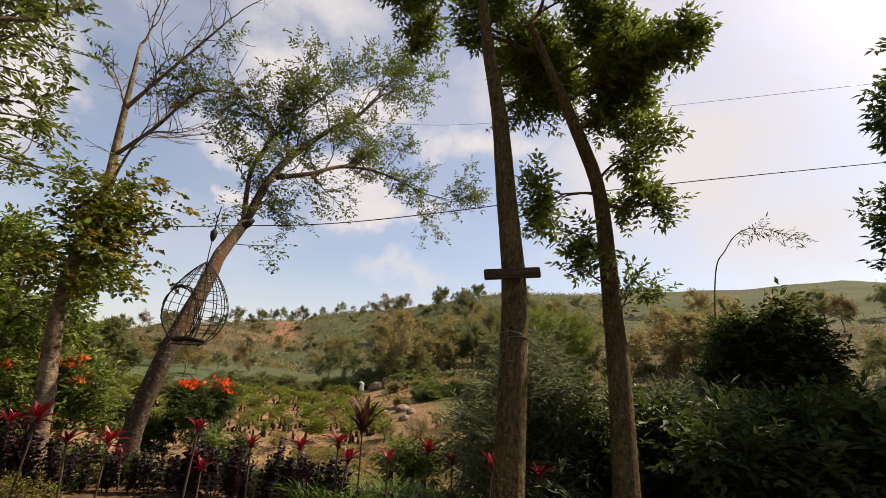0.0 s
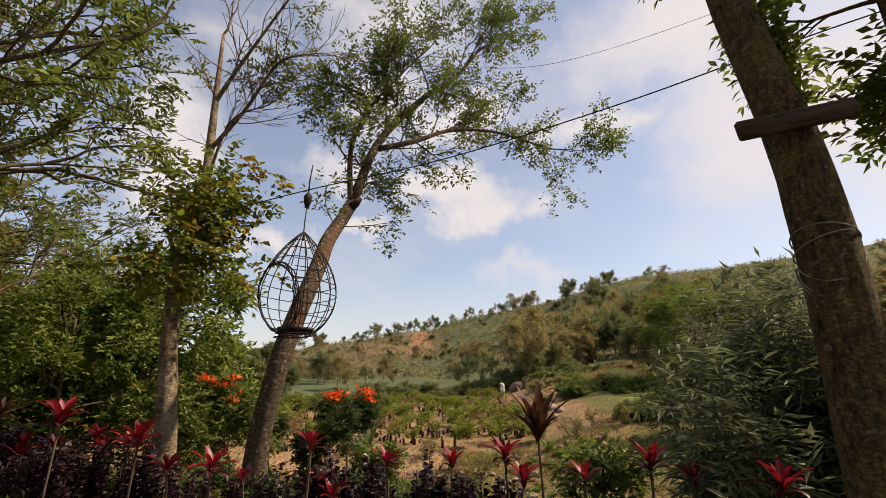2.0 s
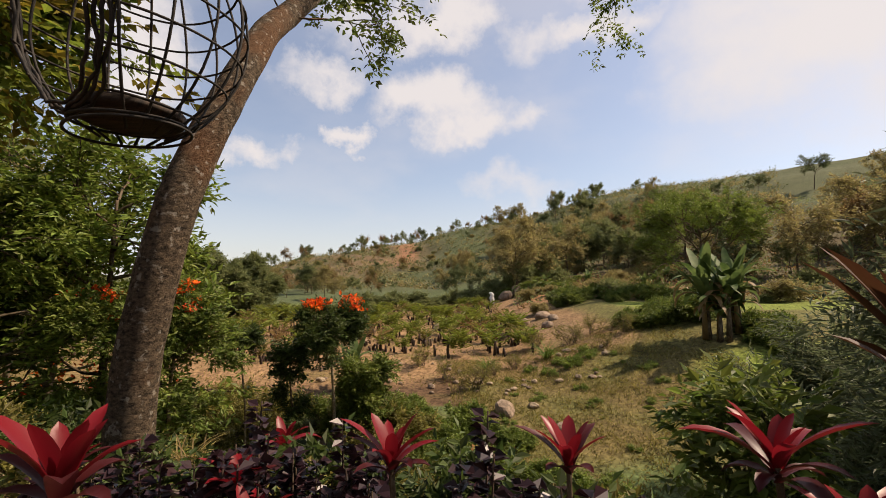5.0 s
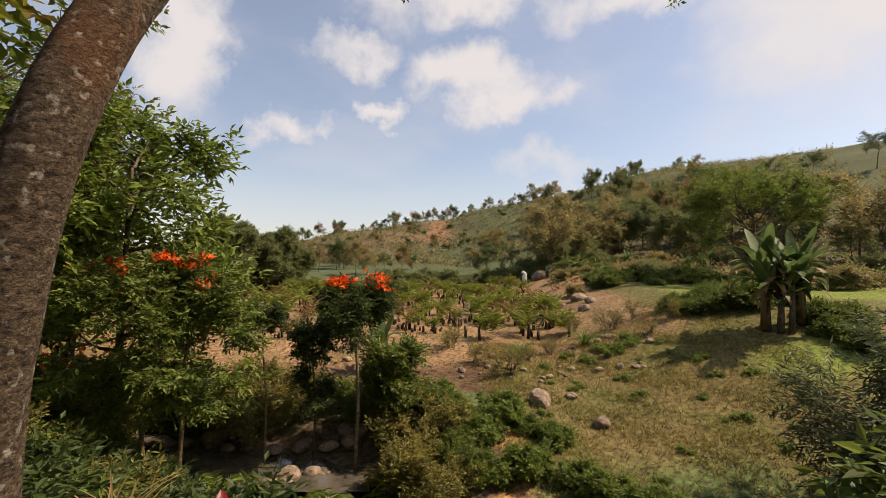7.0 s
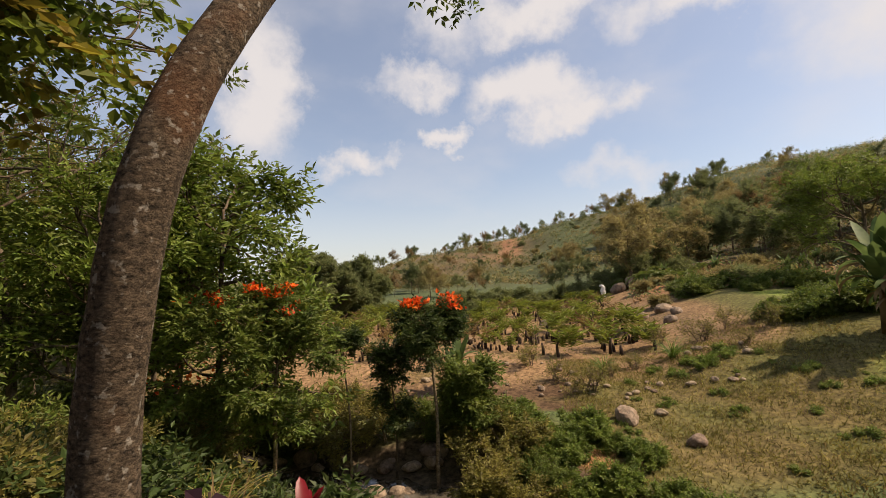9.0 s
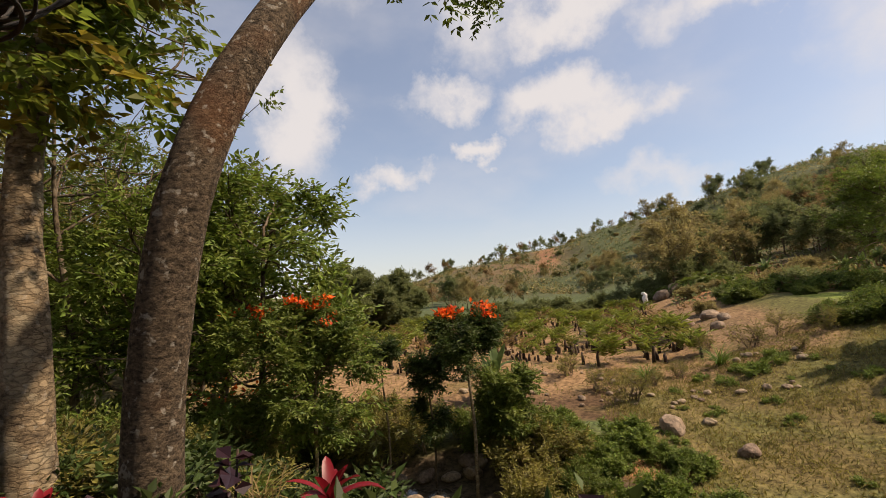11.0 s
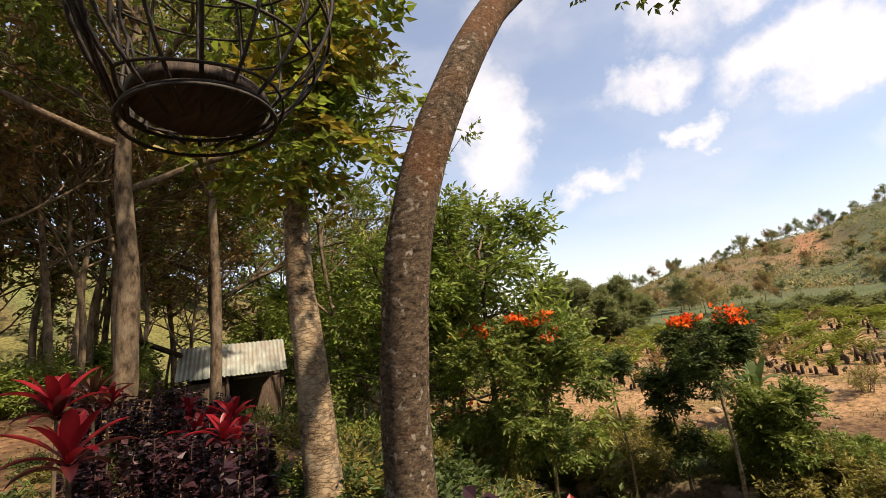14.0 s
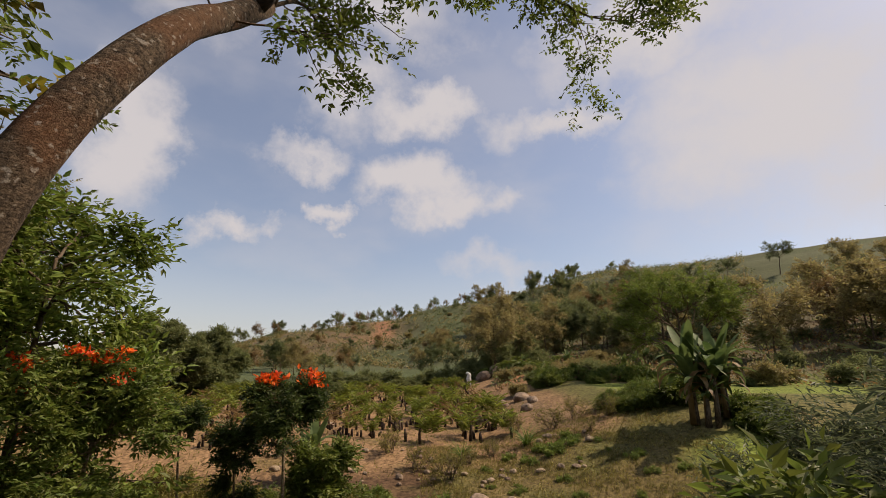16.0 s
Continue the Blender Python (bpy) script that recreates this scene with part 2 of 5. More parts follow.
M_CORDY_OLD = leaf_mat("maroon_cordyline_leaves", (0.035, 0.006, 0.008), (0.11, 0.014, 0.016), tint=0.5, translucent=0.3, rough=0.45)
M_VINE = leaf_mat("yellow_green_vine_leaves", (0.09, 0.135, 0.02), (0.18, 0.215, 0.032), translucent=0.55)
M_HEDGE = leaf_mat("dark_purple_hedge_leaves", (0.012, 0.005, 0.008), (0.04, 0.015, 0.019), tint=0.5, translucent=0.12, rough=0.38)
M_GRASS = leaf_mat("strap_grass_blades", (0.05, 0.10, 0.012), (0.13, 0.21, 0.03), tint=0.4, translucent=0.35)
M_DRYGRASS = leaf_mat("dry_grass_blades", (0.20, 0.15, 0.06), (0.34, 0.27, 0.10), tint=0.4)
M_BANANA = leaf_mat("banana_leaves", (0.05, 0.088, 0.025), (0.125, 0.175, 0.055), tint=0.3, translucent=0.35, rough=0.65)
M_FROND = leaf_mat("yellow_green_fronds", (0.11, 0.14, 0.02), (0.22, 0.25, 0.04), tint=0.4)
M_STUB = material("charred_stem_bases", (0.02, 0.014, 0.01), (0.07, 0.045, 0.03), scale=9, bump=0.5, rough=0.95, random_tint=0.3)
M_ROCK = material("grey_brown_stone", (0.10, 0.075, 0.052), (0.30, 0.225, 0.16), scale=5, bump=0.6, rough=0.9, random_tint=0.25, blot=0.4, blot_scale=2, blot_color=(0.2, 0.13, 0.08))
M_WHITE = material("weathered_white_plaster", (0.5, 0.48, 0.44), (0.8, 0.78, 0.74), scale=4, bump=0.2, rough=0.8)
M_IRON = material("dark_woven_rods", (0.008, 0.007, 0.006), (0.035, 0.028, 0.022), scale=14, bump=0.4, rough=0.7)
M_SEAT = material("dark_weathered_wood", (0.012, 0.009, 0.007), (0.06, 0.04, 0.028), scale=5, bump=0.5, rough=0.75, stretch=(1, 8, 1))
M_PLANK = material("brown_plank_wood", (0.03, 0.018, 0.011), (0.10, 0.06, 0.035), scale=5, bump=0.5, rough=0.8, stretch=(1, 6, 6))
M_CABLE = material("black_cable", (0.008, 0.008, 0.008), (0.02, 0.02, 0.02), scale=20, bump=0, rough=0.6)
M_WIRE = material("pale_green_wire", (0.10, 0.12, 0.08), (0.22, 0.25, 0.18), scale=20, bump=0, rough=0.6)
M_ROOF = material("weathered_corrugated_sheet", (0.15, 0.165, 0.145), (0.27, 0.29, 0.255), scale=2.2, bump=0.15, rough=0.7, stretch=(3, 0.5, 1),
                  blot=0.45, blot_scale=1.2, blot_color=(0.16, 0.12, 0.09), random_tint=0.12)
M_WALL = material("stained_concrete", (0.20, 0.16, 0.13), (0.38, 0.32, 0.27), scale=3, bump=0.3, rough=0.9)
M_TIMBER = material("dark_timber", (0.025, 0.017, 0.012), (0.09, 0.06, 0.04), scale=6, bump=0.4, rough=0.85, stretch=(4, 4, 1))
M_BAMBOO = material("old_split_bamboo", (0.09, 0.068, 0.042), (0.21, 0.165, 0.10), scale=6, bump=0.3, rough=0.7, stretch=(1, 1, 1), random_tint=0.2)
M_WATER = material("shallow_stream_water", (0.05, 0.045, 0.035), (0.10, 0.085, 0.065), scale=2, bump=0.25, rough=0.06, spec=0.6)


# ---- mesh helpers ----
def mesh_from(name, verts, faces, mat, smooth=True):
    """A mesh out of an (n, 3) array and an (m, 3 or 4) array of corners."""
    verts, faces = np.asarray(verts, dtype=np.float32), np.asarray(faces, dtype=np.int32)
    me = bpy.data.meshes.new(name)
    k = faces.shape[1]
    me.vertices.add(len(verts))
    me.vertices.foreach_set("co", verts.ravel())
    me.loops.add(faces.size)
    me.loops.foreach_set("vertex_index", faces.ravel())
    me.polygons.add(len(faces))
    me.polygons.foreach_set("loop_start", np.arange(0, faces.size, k, dtype=np.int32))
    me.polygons.foreach_set("use_smooth", np.full(len(faces), smooth))
    me.update(calc_edges=True)
    me.materials.append(mat)
    return me


def joined(pieces):
    verts, faces, base = [], [], 0
    for v, f in pieces:
        verts.append(np.asarray(v, float))
        faces.append(np.asarray(f, int) + base)
        base += len(v)
    return np.concatenate(verts), np.concatenate(faces)


def piece(name, data, mat, parent, label="", smooth=True):
    """One part, as a mesh object under its thing; data: (verts, faces) or a mesh to share."""
    me = data if isinstance(data, bpy.types.Mesh) else mesh_from(name, data[0], data[1], mat, smooth)
    ob = new(name, me)
    ob.parent = parent
    if label:
        ob["label"] = label
    return ob


def thing(name, at, label, category, group="", kind=""):
    ob = new(name)
    ob.empty_display_size = 0.2
    ob.location = at
    return tagged(ob, label, category, group, kind)


def tube(points, radii, sides=8, rough=0.0, seed=0, cap=True):
    """A tapered tube along points; rough: uneven relief as a share of the radius."""
    p = np.asarray(points, float)
    r = np.asarray(radii, float) if np.ndim(radii) else np.full(len(p), float(radii))
    t = np.gradient(p, axis=0)
    t /= np.linalg.norm(t, axis=1)[:, None] + 1e-9
    ref = np.array([1.0, 0, 0]) if abs(t[0][0]) < 0.8 else np.array([0, 1.0, 0])
    ang = np.linspace(0, 2 * np.pi, sides, endpoint=False)
    rng = np.random.default_rng(seed)
    rings = []
    u = np.cross(t[0], ref)
    for k in range(len(p)):
        u = u - t[k] * (u @ t[k])
        u /= np.linalg.norm(u) + 1e-9
        v = np.cross(t[k], u)
        rr = r[k] * (1 + rough * (0.6 * np.sin(3 * ang + 0.9 * k * 0.4) + rng.normal(0, 0.5, sides))) if rough else np.full(sides, r[k])
        rings.append(p[k] + rr[:, None] * (np.cos(ang)[:, None] * u + np.sin(ang)[:, None] * v))
    verts = np.concatenate(rings)
    i = np.arange(len(p) - 1)[:, None] * sides
    j = np.arange(sides)[None]
    jn = (j + 1) % sides
    faces = np.stack([i + j, i + jn, i + sides + jn, i + sides + j], -1).reshape(-1, 4)
    if cap:
        top, bottom = len(verts), len(verts) + 1
        verts = np.concatenate([verts, p[-1:], p[:1]])
        last = (len(p) - 1) * sides
        js = np.arange(sides)
        faces = np.concatenate([faces, np.stack([last + js, last + (js + 1) % sides, np.full(sides, top), np.full(sides, top)], -1)[:, [0, 1, 2, 2]],
                                np.stack([(js + 1) % sides, js, np.full(sides, bottom), np.full(sides, bottom)], -1)[:, [0, 1, 2, 2]]])
    return verts, faces


def tube_mesh_data(pieces):
    """Joins tubes; triangles from the caps are kept as quads with a doubled corner, so split them."""
    v, f = joined(pieces)
    quad = f[:, 2] != f[:, 3]
    a = f[quad]
    tris = np.concatenate([a[:, [0, 1, 2]], a[:, [0, 2, 3]], f[~quad][:, :3]])
    return v, tris


def smooth_line(points, n):
    """Points of a Catmull-Rom line through the given ones."""
    p = np.asarray(points, float)
    q = np.concatenate([[2 * p[0] - p[1]], p, [2 * p[-1] - p[-2]]])
    out = []
    for s in np.linspace(0, len(p) - 1 - 1e-6, n):
        k, u = int(s), s - int(s)
        a, b, c, d = q[k:k + 4]
        out.append(0.5 * (2 * b + (c - a) * u + (2 * a - 5 * b + 4 * c - d) * u * u + (3 * b - a - 3 * c + d) * u ** 3))
    return np.array(out)


def box_data(sx, sy, sz, at=(0, 0, 0), bevel=0.012):
    """A box with bevelled edges."""
    bm = bmesh.new()
    bmesh.ops.create_cube(bm, size=1.0, matrix=Matrix.Translation(at) @ Matrix.Diagonal((sx, sy, sz, 1)))
    if bevel:
        bmesh.ops.bevel(bm, geom=bm.edges[:], offset=min(bevel, 0.3 * min(sx, sy, sz)), segments=1, affect="EDGES")
    bmesh.ops.triangulate(bm, faces=bm.faces[:])
    v = np.array([x.co[:] for x in bm.verts])
    f = np.array([[x.index for x in y.verts] for y in bm.faces])
    bm.free()
    return v, f


def leaves(rng, centres, directions, size, width=0.4, spread=0.5):
    """One folded leaf of two quads' halves (four corners) at each centre."""
    n = len(centres)
    d = directions + rng.normal(0, spread, (n, 3))
    d /= np.linalg.norm(d, axis=1)[:, None] + 1e-9
    up = rng.normal(0, 0.6, (n, 3)) + np.array([0, 0, 1.0])
    s = np.cross(d, up)
    s /= np.linalg.norm(s, axis=1)[:, None] + 1e-9
    nrm = np.cross(s, d)
    ln = size * rng.uniform(0.65, 1.25, (n, 1))
    w = ln * width
    a = centres
    tip = centres + d * ln - nrm * ln * 0.12
    mid = centres + d * ln * 0.45
    l, r = mid + s * w * 0.5 + nrm * w * 0.12, mid - s * w * 0.5 + nrm * w * 0.12
    verts = np.stack([a, l, tip, r], 1).reshape(-1, 3)
    k = np.arange(n)[:, None] * 4
    faces = np.concatenate([k + np.array([[0, 2, 1]]), k + np.array([[0, 3, 2]])])
    return verts, faces


def sprays(rng, tips, directions, length, leaf, pairs=5, per_tip=3, width=0.42, droop=0.3):
    """Feathered sprays: pairs of leaflets along a short stalk at every tip."""
    n = len(tips)
    t = np.repeat(tips, per_tip, 0) + rng.normal(0, length * 0.25, (n * per_tip, 3))
    d = np.repeat(directions, per_tip, 0) + rng.normal(0, 0.55, (n * per_tip, 3))
    d[:, 2] -= droop
    d /= np.linalg.norm(d, axis=1)[:, None] + 1e-9
    s = np.cross(d, np.array([0, 0, 1.0]) + rng.normal(0, 0.3, d.shape))
    s /= np.linalg.norm(s, axis=1)[:, None] + 1e-9
    c, dr = [], []
    for k in range(pairs):
        base = t + d * (length * (k + 0.6) / pairs) + np.array([0, 0, -1.0]) * (length * 0.15 * (k / pairs) ** 2)
        for side in (-1, 1):
            c.append(base)
            dr.append(s * side + d * 0.55)
    c.append(t + d * length)
    dr.append(d)
    return leaves(rng, np.concatenate(c), np.concatenate(dr), leaf, width, 0.22)


def grow(rng, start, way, length, radius, depth, tubes, tips, bend=0.25, lift=0.15, splits=(2, 3), shrink=0.68, angle=0.6):
    """A branch and the branches on it; collects tubes and the points and ways of twig tips."""
    n = 5
    pts, d = [np.array(start, float)], np.array(way, float) / np.linalg.norm(way)
    for _ in range(n):
        d = d + rng.normal(0, bend * 0.5, 3) + np.array([0, 0, lift * 0.25])
        d /= np.linalg.norm(d)
        pts.append(pts[-1] + d * length / n)
    tubes.append((np.array(pts), np.linspace(radius, radius * 0.6, n + 1), depth))
    if depth <= 1:
        for k in (3, 4, 5):
            tips.append((pts[k], d))
    if depth <= 0:
        return
    for _ in range(int(rng.integers(splits[0], splits[1] + 1))):
        k = int(rng.integers(2, n + 1))
        side = np.cross(d, rng.normal(0, 1, 3))
        side /= np.linalg.norm(side) + 1e-9
        grow(rng, pts[k], d + side * angle * rng.uniform(0.6, 1.5), length * shrink * rng.uniform(0.75, 1.15), radius * 0.55, depth - 1, tubes, tips,
             bend, lift, splits, shrink, angle)
    grow(rng, pts[-1], d, length * shrink, radius * 0.6, depth - 1, tubes, tips, bend, lift, splits, shrink, angle)


def tip_arrays(tips):
    return np.array([t[0] for t in tips]), np.array([t[1] for t in tips])


def branch_data(tubes, minimum=0.0, sides=5):
    return tube_mesh_data([tube(p, r, sides if r[0] > 0.02 else 3, cap=False) for p, r, _ in tubes if r[0] >= minimum])


# ---- the ground ----
def ramp(v, points):
    return np.interp(v, [p[0] for p in points], [p[1] for p in points])


def soft(v):
    v = np.clip(v, 0, 1)
    return v * v * (3 - 2 * v)


def edge_y(x):
    """Where the terrace breaks off towards the stream."""
    return ramp(x, [(-30, 6.0), (-14, 4.6), (-8, 4.0), (-4, 3.0), (-2.2, 2.75), (-1, 2.1), (0, 1.5), (1.2, 0.85), (2.4, 0.1), (4, -0.8), (8, -1.8), (30, -4)])


def wave(x, y, s, k=0.0):
    return np.sin(x * s + 1.3 * k) * np.cos(y * s * 1.17 + 2.1 * k) + 0.5 * np.sin(x * s * 2.3 + y * s * 1.9 + k)


def height(x, y):
    x, y = np.asarray(x, float), np.asarray(y, float)
    near = 0.17 - 0.022 * np.clip(y, -40, 2) + 0.085 * np.clip(-x - 3, 0, 9) + 0.02 * wave(x, y, 1.3)
    d = y - edge_y(x)
    bed = -5.1 + ramp(x, [(-60, 3.0), (-24, 2.2), (-12, 1.2), (-7, 0.2), (0, 0), (40, -0.4)])
    far = ramp(y, [(10, -5.4), (14.5, -5.2), (17.0, -4.5), (22, -3.8), (29, -2.85), (45, -2.4), (80, -1.0), (150, 4), (4000, 60)])
    far = far + ramp(y, [(12, 0), (20, 0.6), (26, 1)]) * 0.26 * np.clip(x - 7, 0, 12) + 0.05 * wave(x, y, 0.45, 1) + 0.03 * wave(x, y, 1.7, 2)
    far = np.maximum(far, bed)
    far = far - 0.6 * soft((2.6 - np.abs(y - 16.4 + 0.06 * x)) / 1.3) * soft((x + 17) / 3) * soft((1.5 - x) / 2.5)
    f = soft((d - 0.2) / 10.0)
    g = soft(d / 6.0) * 0.35 + f * 0.65
    z = near * (1 - g) + far * g
    r, b = np.hypot(x, y), np.degrees(np.arctan2(x, y))
    hf = ramp(b, [(-180, 0), (-30, 0), (-25, 1), (-19, 9), (-12.4, 20), (-5.7, 26), (1, 30), (8, 37), (14, 42), (25, 44), (60, 40), (110, 0), (180, 0)])
    hr = ramp(b, [(-180, 0), (10, 0), (14, 2), (19, 8), (26, 14), (33, 16.8), (38, 17.4), (46, 20.5), (60, 24), (80, 26), (110, 12), (150, 0)])
    hl = ramp(b, [(-180, 0), (-140, 12), (-110, 22), (-75, 20), (-55, 12), (-40, 6), (-28, 2), (-20, 0), (180, 0)])
    z = z + hf * soft((r - 140) / 185) + hr * soft((r - 48) / 122) * (0.9 + 0.1 * soft((r - 100) / 100)) + hl * soft((r - 26) / 60)
    return z + soft((r - 60) / 100) * (1.2 * wave(x, y, 0.045, 3) + 0.5 * wave(x, y, 0.13, 5))


def gz(x, y):
    return float(height(x, y))


# the far hill's ground, green and scar are muted to imitate haze by colour
COVER = {"soil": (0.135, 0.076, 0.042), "field": (0.215, 0.135, 0.073), "dry": (0.125, 0.096, 0.04), "grass": (0.10, 0.096, 0.034), "lush": (0.13, 0.165, 0.035),
         "litter": (0.082, 0.05, 0.029), "hill": (0.10, 0.086, 0.05), "green": (0.075, 0.105, 0.04), "scar": (0.34, 0.17, 0.085), "tan": (0.15, 0.10, 0.058),
         "hazescar": (0.235, 0.125, 0.072), "hazegreen": (0.068, 0.088, 0.042), "bed": (0.09, 0.065, 0.045)}


def build_ground():
    rings = [0.0] + list(np.geomspace(0.35, 9, 62)) + list(np.geomspace(9.25, 60, 88)) + list(np.geomspace(61.5, 420, 90)) + list(np.geomspace(440, 4200, 26))
    count = 300
    a = np.linspace(-np.pi, np.pi, count, endpoint=False)
    rr, aa = np.meshgrid(rings[1:], a, indexing="ij")
    x, y = (rr * np.sin(aa)).ravel(), (rr * np.cos(aa)).ravel()
    verts = np.stack([x, y, height(x, y)], 1)
    verts = np.concatenate([verts, [[0, 0, gz(0, 0)]]])
    n = len(rings) - 1
    i, j = np.meshgrid(np.arange(n - 1), np.arange(count), indexing="ij")
    q = np.stack([i * count + j, (i + 1) * count + j, (i + 1) * count + (j + 1) % count, i * count + (j + 1) % count], -1).reshape(-1, 4)
    tris = np.concatenate([q[:, [0, 2, 1]], q[:, [0, 3, 2]], np.stack([np.full(count, len(verts) - 1), (np.arange(count) + 1) % count, np.arange(count)], 1)])
    me = mesh_from("ground", verts, tris, M_GROUND)
    xs, ys = verts[:, 0], verts[:, 1]
    r, b = np.hypot(xs, ys), np.degrees(np.arctan2(xs, ys))
    col = np.tile(np.array(COVER["litter"]), (len(verts), 1))
    rng = np.random.default_rng(5)

    def lay(mask, key):
        m = np.clip(mask, 0, 1)[:, None]
        col[:] = col * (1 - m) + np.array(COVER[key]) * m

    w1, w2, w3 = wave(xs, ys, 0.9, 7), wave(xs, ys, 0.23, 8), wave(xs, ys, 0.06, 9)
    d = ys - edge_y(xs)
    lay(soft(0.6 + 0.5 * w1) * (d < 0) * (r < 14), "soil")
    lay(soft((d - 0.3) / 2) * (ys < 22), "green")
    lay(soft(0.5 + 0.6 * w1) * soft((d - 1) / 3) * (ys < 24) * 0.6, "dry")
    slope = soft((xs - 2.2) / 1.5) * soft((ys - 15.5) / 2) * soft((34 - ys) / 6)
    lay(slope, "dry")
    lay(slope * soft(0.3 + 0.6 * wave(xs, ys, 0.8, 4)), "grass")
    lay(soft((xs - 8) / 4) * soft((ys - 22) / 4) * soft(0.5 + 0.5 * w2), "grass")
    bank = soft(1 - np.abs(xs - 2.3 - 0.12 * (ys - 16)) / 1.1) * soft((ys - 13.5) / 1.5) * soft((20.5 - ys) / 1.5)
    lay(bank, "scar")
    field = soft((ys - 24.5 - 0.12 * xs) / 3) * soft((85 - ys) / 8) * soft((xs + 26) / 5) * soft((17 + 0.05 * ys - xs) / 5)
    lay(field, "field")
    lay(field * soft(-0.2 + 0.8 * wave(xs, ys, 0.55, 11)) * 0.8, "dry")
    lay(field * soft(-0.6 + 0.9 * wave(xs, ys, 1.1, 12)) * 0.6, "grass")
    track = soft(1 - np.abs(ys - 29.5 - 0.1 * xs) / 1.5) * soft((xs + 20) / 4) * soft((13 - xs) / 3)
    lay(track, "field")
    road = soft(1 - np.abs(xs - 12 - 0.05 * (ys - 30)) / 2.0) * soft((ys - 27) / 3) * soft((60 - ys) / 10)
    lay(road, "tan")
    lay(soft((xs - 14 - 0.1 * (ys - 30)) / 2) * soft((ys - 25) / 4) * soft((62 - ys) / 8), "grass")
    lay(soft((xs - 18.5 - 0.15 * (ys - 38)) / 1.5) * soft((ys - 33) / 2) * soft((48.5 - ys) / 2), "lush")
    lay(soft((xs - 14) / 2) * soft((ys - 19.5) / 2) * soft((24.5 - ys) / 2), "lush")
    lay(soft((ys - 62) / 8) * soft((-12 - xs) / 4) * soft((105 - ys) / 10), "lush")
    lay(soft((ys - 82) / 12) * soft((r - 80) / 20), "hazegreen")
    hill = soft((r - 120) / 60) * soft((60 - np.abs(b)) / 10)
    lay(hill * soft(0.75 + 0.5 * w3), "hill")
    lay(soft((r - 150) / 60) * soft((2 - b) / 5) * soft((b + 25) / 4) * (0.55 + 0.3 * w3), "tan")
    lay(soft((r - 150) / 50) * soft(1 - np.abs(b - 6.5) / 6) * 0.9, "hazegreen")
    lay(soft((r - 200) / 30) * soft((320 - r) / 40) * soft(1.35 - np.abs(b + 0.6) / 1.6), "hazescar")
    right = soft((r - 52) / 15) * soft((b - 12) / 4)
    lay(right * soft(0.7 + 0.4 * w2), "hill")
    lay(right * soft((95 - r) / 25) * soft((34 - b) / 8) * 0.85, "scar")
    lay(right * soft((r - 130) / 40) * 0.7, "hazegreen")
    lay(soft((r - 26) / 12) * soft((-28 - b) / 6) * (0.6 + 0.3 * w2), "grass")
    lay((np.hypot((xs + 3.5) / 6, (ys - 16.4 + 0.06 * xs) / 2.6) < 1) * 0.9, "bed")
    col *= rng.uniform(0.9, 1.1, (len(col), 1))
    attr = me.color_attributes.new("cover", "FLOAT_COLOR", "POINT")
    attr.data.foreach_set("color", np.concatenate([col, np.ones((len(col), 1))], 1).astype(np.float32).ravel())
    tagged(new("ground", me), "sloping ground of brown soil, dry grass and wooded hills", "ground", kind="structure")


build_ground()

# stream in the gully
sx = np.linspace(-15, 0.5, 40)
sv, sf = [], []
for k, x in enumerate(sx):
    for s in (-1, 1):
        sv.append((x, 16.4 - 0.06 * x + s * (1.5 + 0.2 * math.sin(x)), gz(x, 16.4 - 0.06 * x) + 0.12))
    if k:
        sf.append((2 * k - 2, 2 * k, 2 * k + 1, 2 * k - 1))
tagged(new("water", mesh_from("water", sv, sf, M_WATER)), "shallow brown stream running between boulders", "stream", kind="structure")


# ---- trees ----
def plant_tree(name, at, trunk_pts, trunk_r, bark, label, forks, leaf_mat_, leaf_len=0.3, leaflet=0.09, pairs=5, per_tip=3, seed=0, sides=14,
               rough=0.05, minimum=0.006, twig=None, group="", droop=0.3, density=1.0, width=0.42, limbs=()):
    """A tree: trunk, branches and a crown of feathered sprays. forks: rows of (share of the trunk, way, length, radius, depth)."""
    rng = np.random.default_rng(seed)
    top = thing(name, at, label, "tree", group)
    line = smooth_line(trunk_pts, 34)
    radii = np.interp(np.linspace(0, 1, 34), np.linspace(0, 1, len(trunk_r)), trunk_r)
    piece("trunk", tube_mesh_data([tube(line, radii, sides, rough, seed)]), bark, top)
    tubes, tips = [], []
    for share, way, length, radius, depth in forks:
        start = line[min(33, int(share * 33))]
        grow(rng, start, way, length, radius, depth, tubes, tips)
    for points, r0, r1, side, depth in limbs:
        path = smooth_line(points, 18)
        piece("limb", tube_mesh_data([tube(path, np.linspace(r0, r1, 18), 10, 0.05, seed)]), bark, top)
        for k in range(4, 18):
            way = (path[k] - path[k - 1]) / np.linalg.norm(path[k] - path[k - 1]) + rng.normal(0, 0.8, 3) + (0, 0, 0.3)
            grow(rng, path[k], way, side * rng.uniform(0.6, 1.35), 0.28 * np.interp(k, [0, 17], [r0, r1]) + 0.006, max(1, depth - 1), tubes, tips)
        grow(rng, path[-1], path[-1] - path[-2], side, r1 * 0.9, depth, tubes, tips)
    if tubes:
        piece("branch", branch_data(tubes, minimum), twig or bark, top)["kind"] = "stuff"
    if tips and leaf_mat_:
        t, d = tip_arrays(tips)
        keep = rng.random(len(t)) < density
        piece("crown", sprays(rng, t[keep], d[keep], leaf_len, leaflet, pairs, per_tip, width, droop), leaf_mat_, top, smooth=False)
    return top


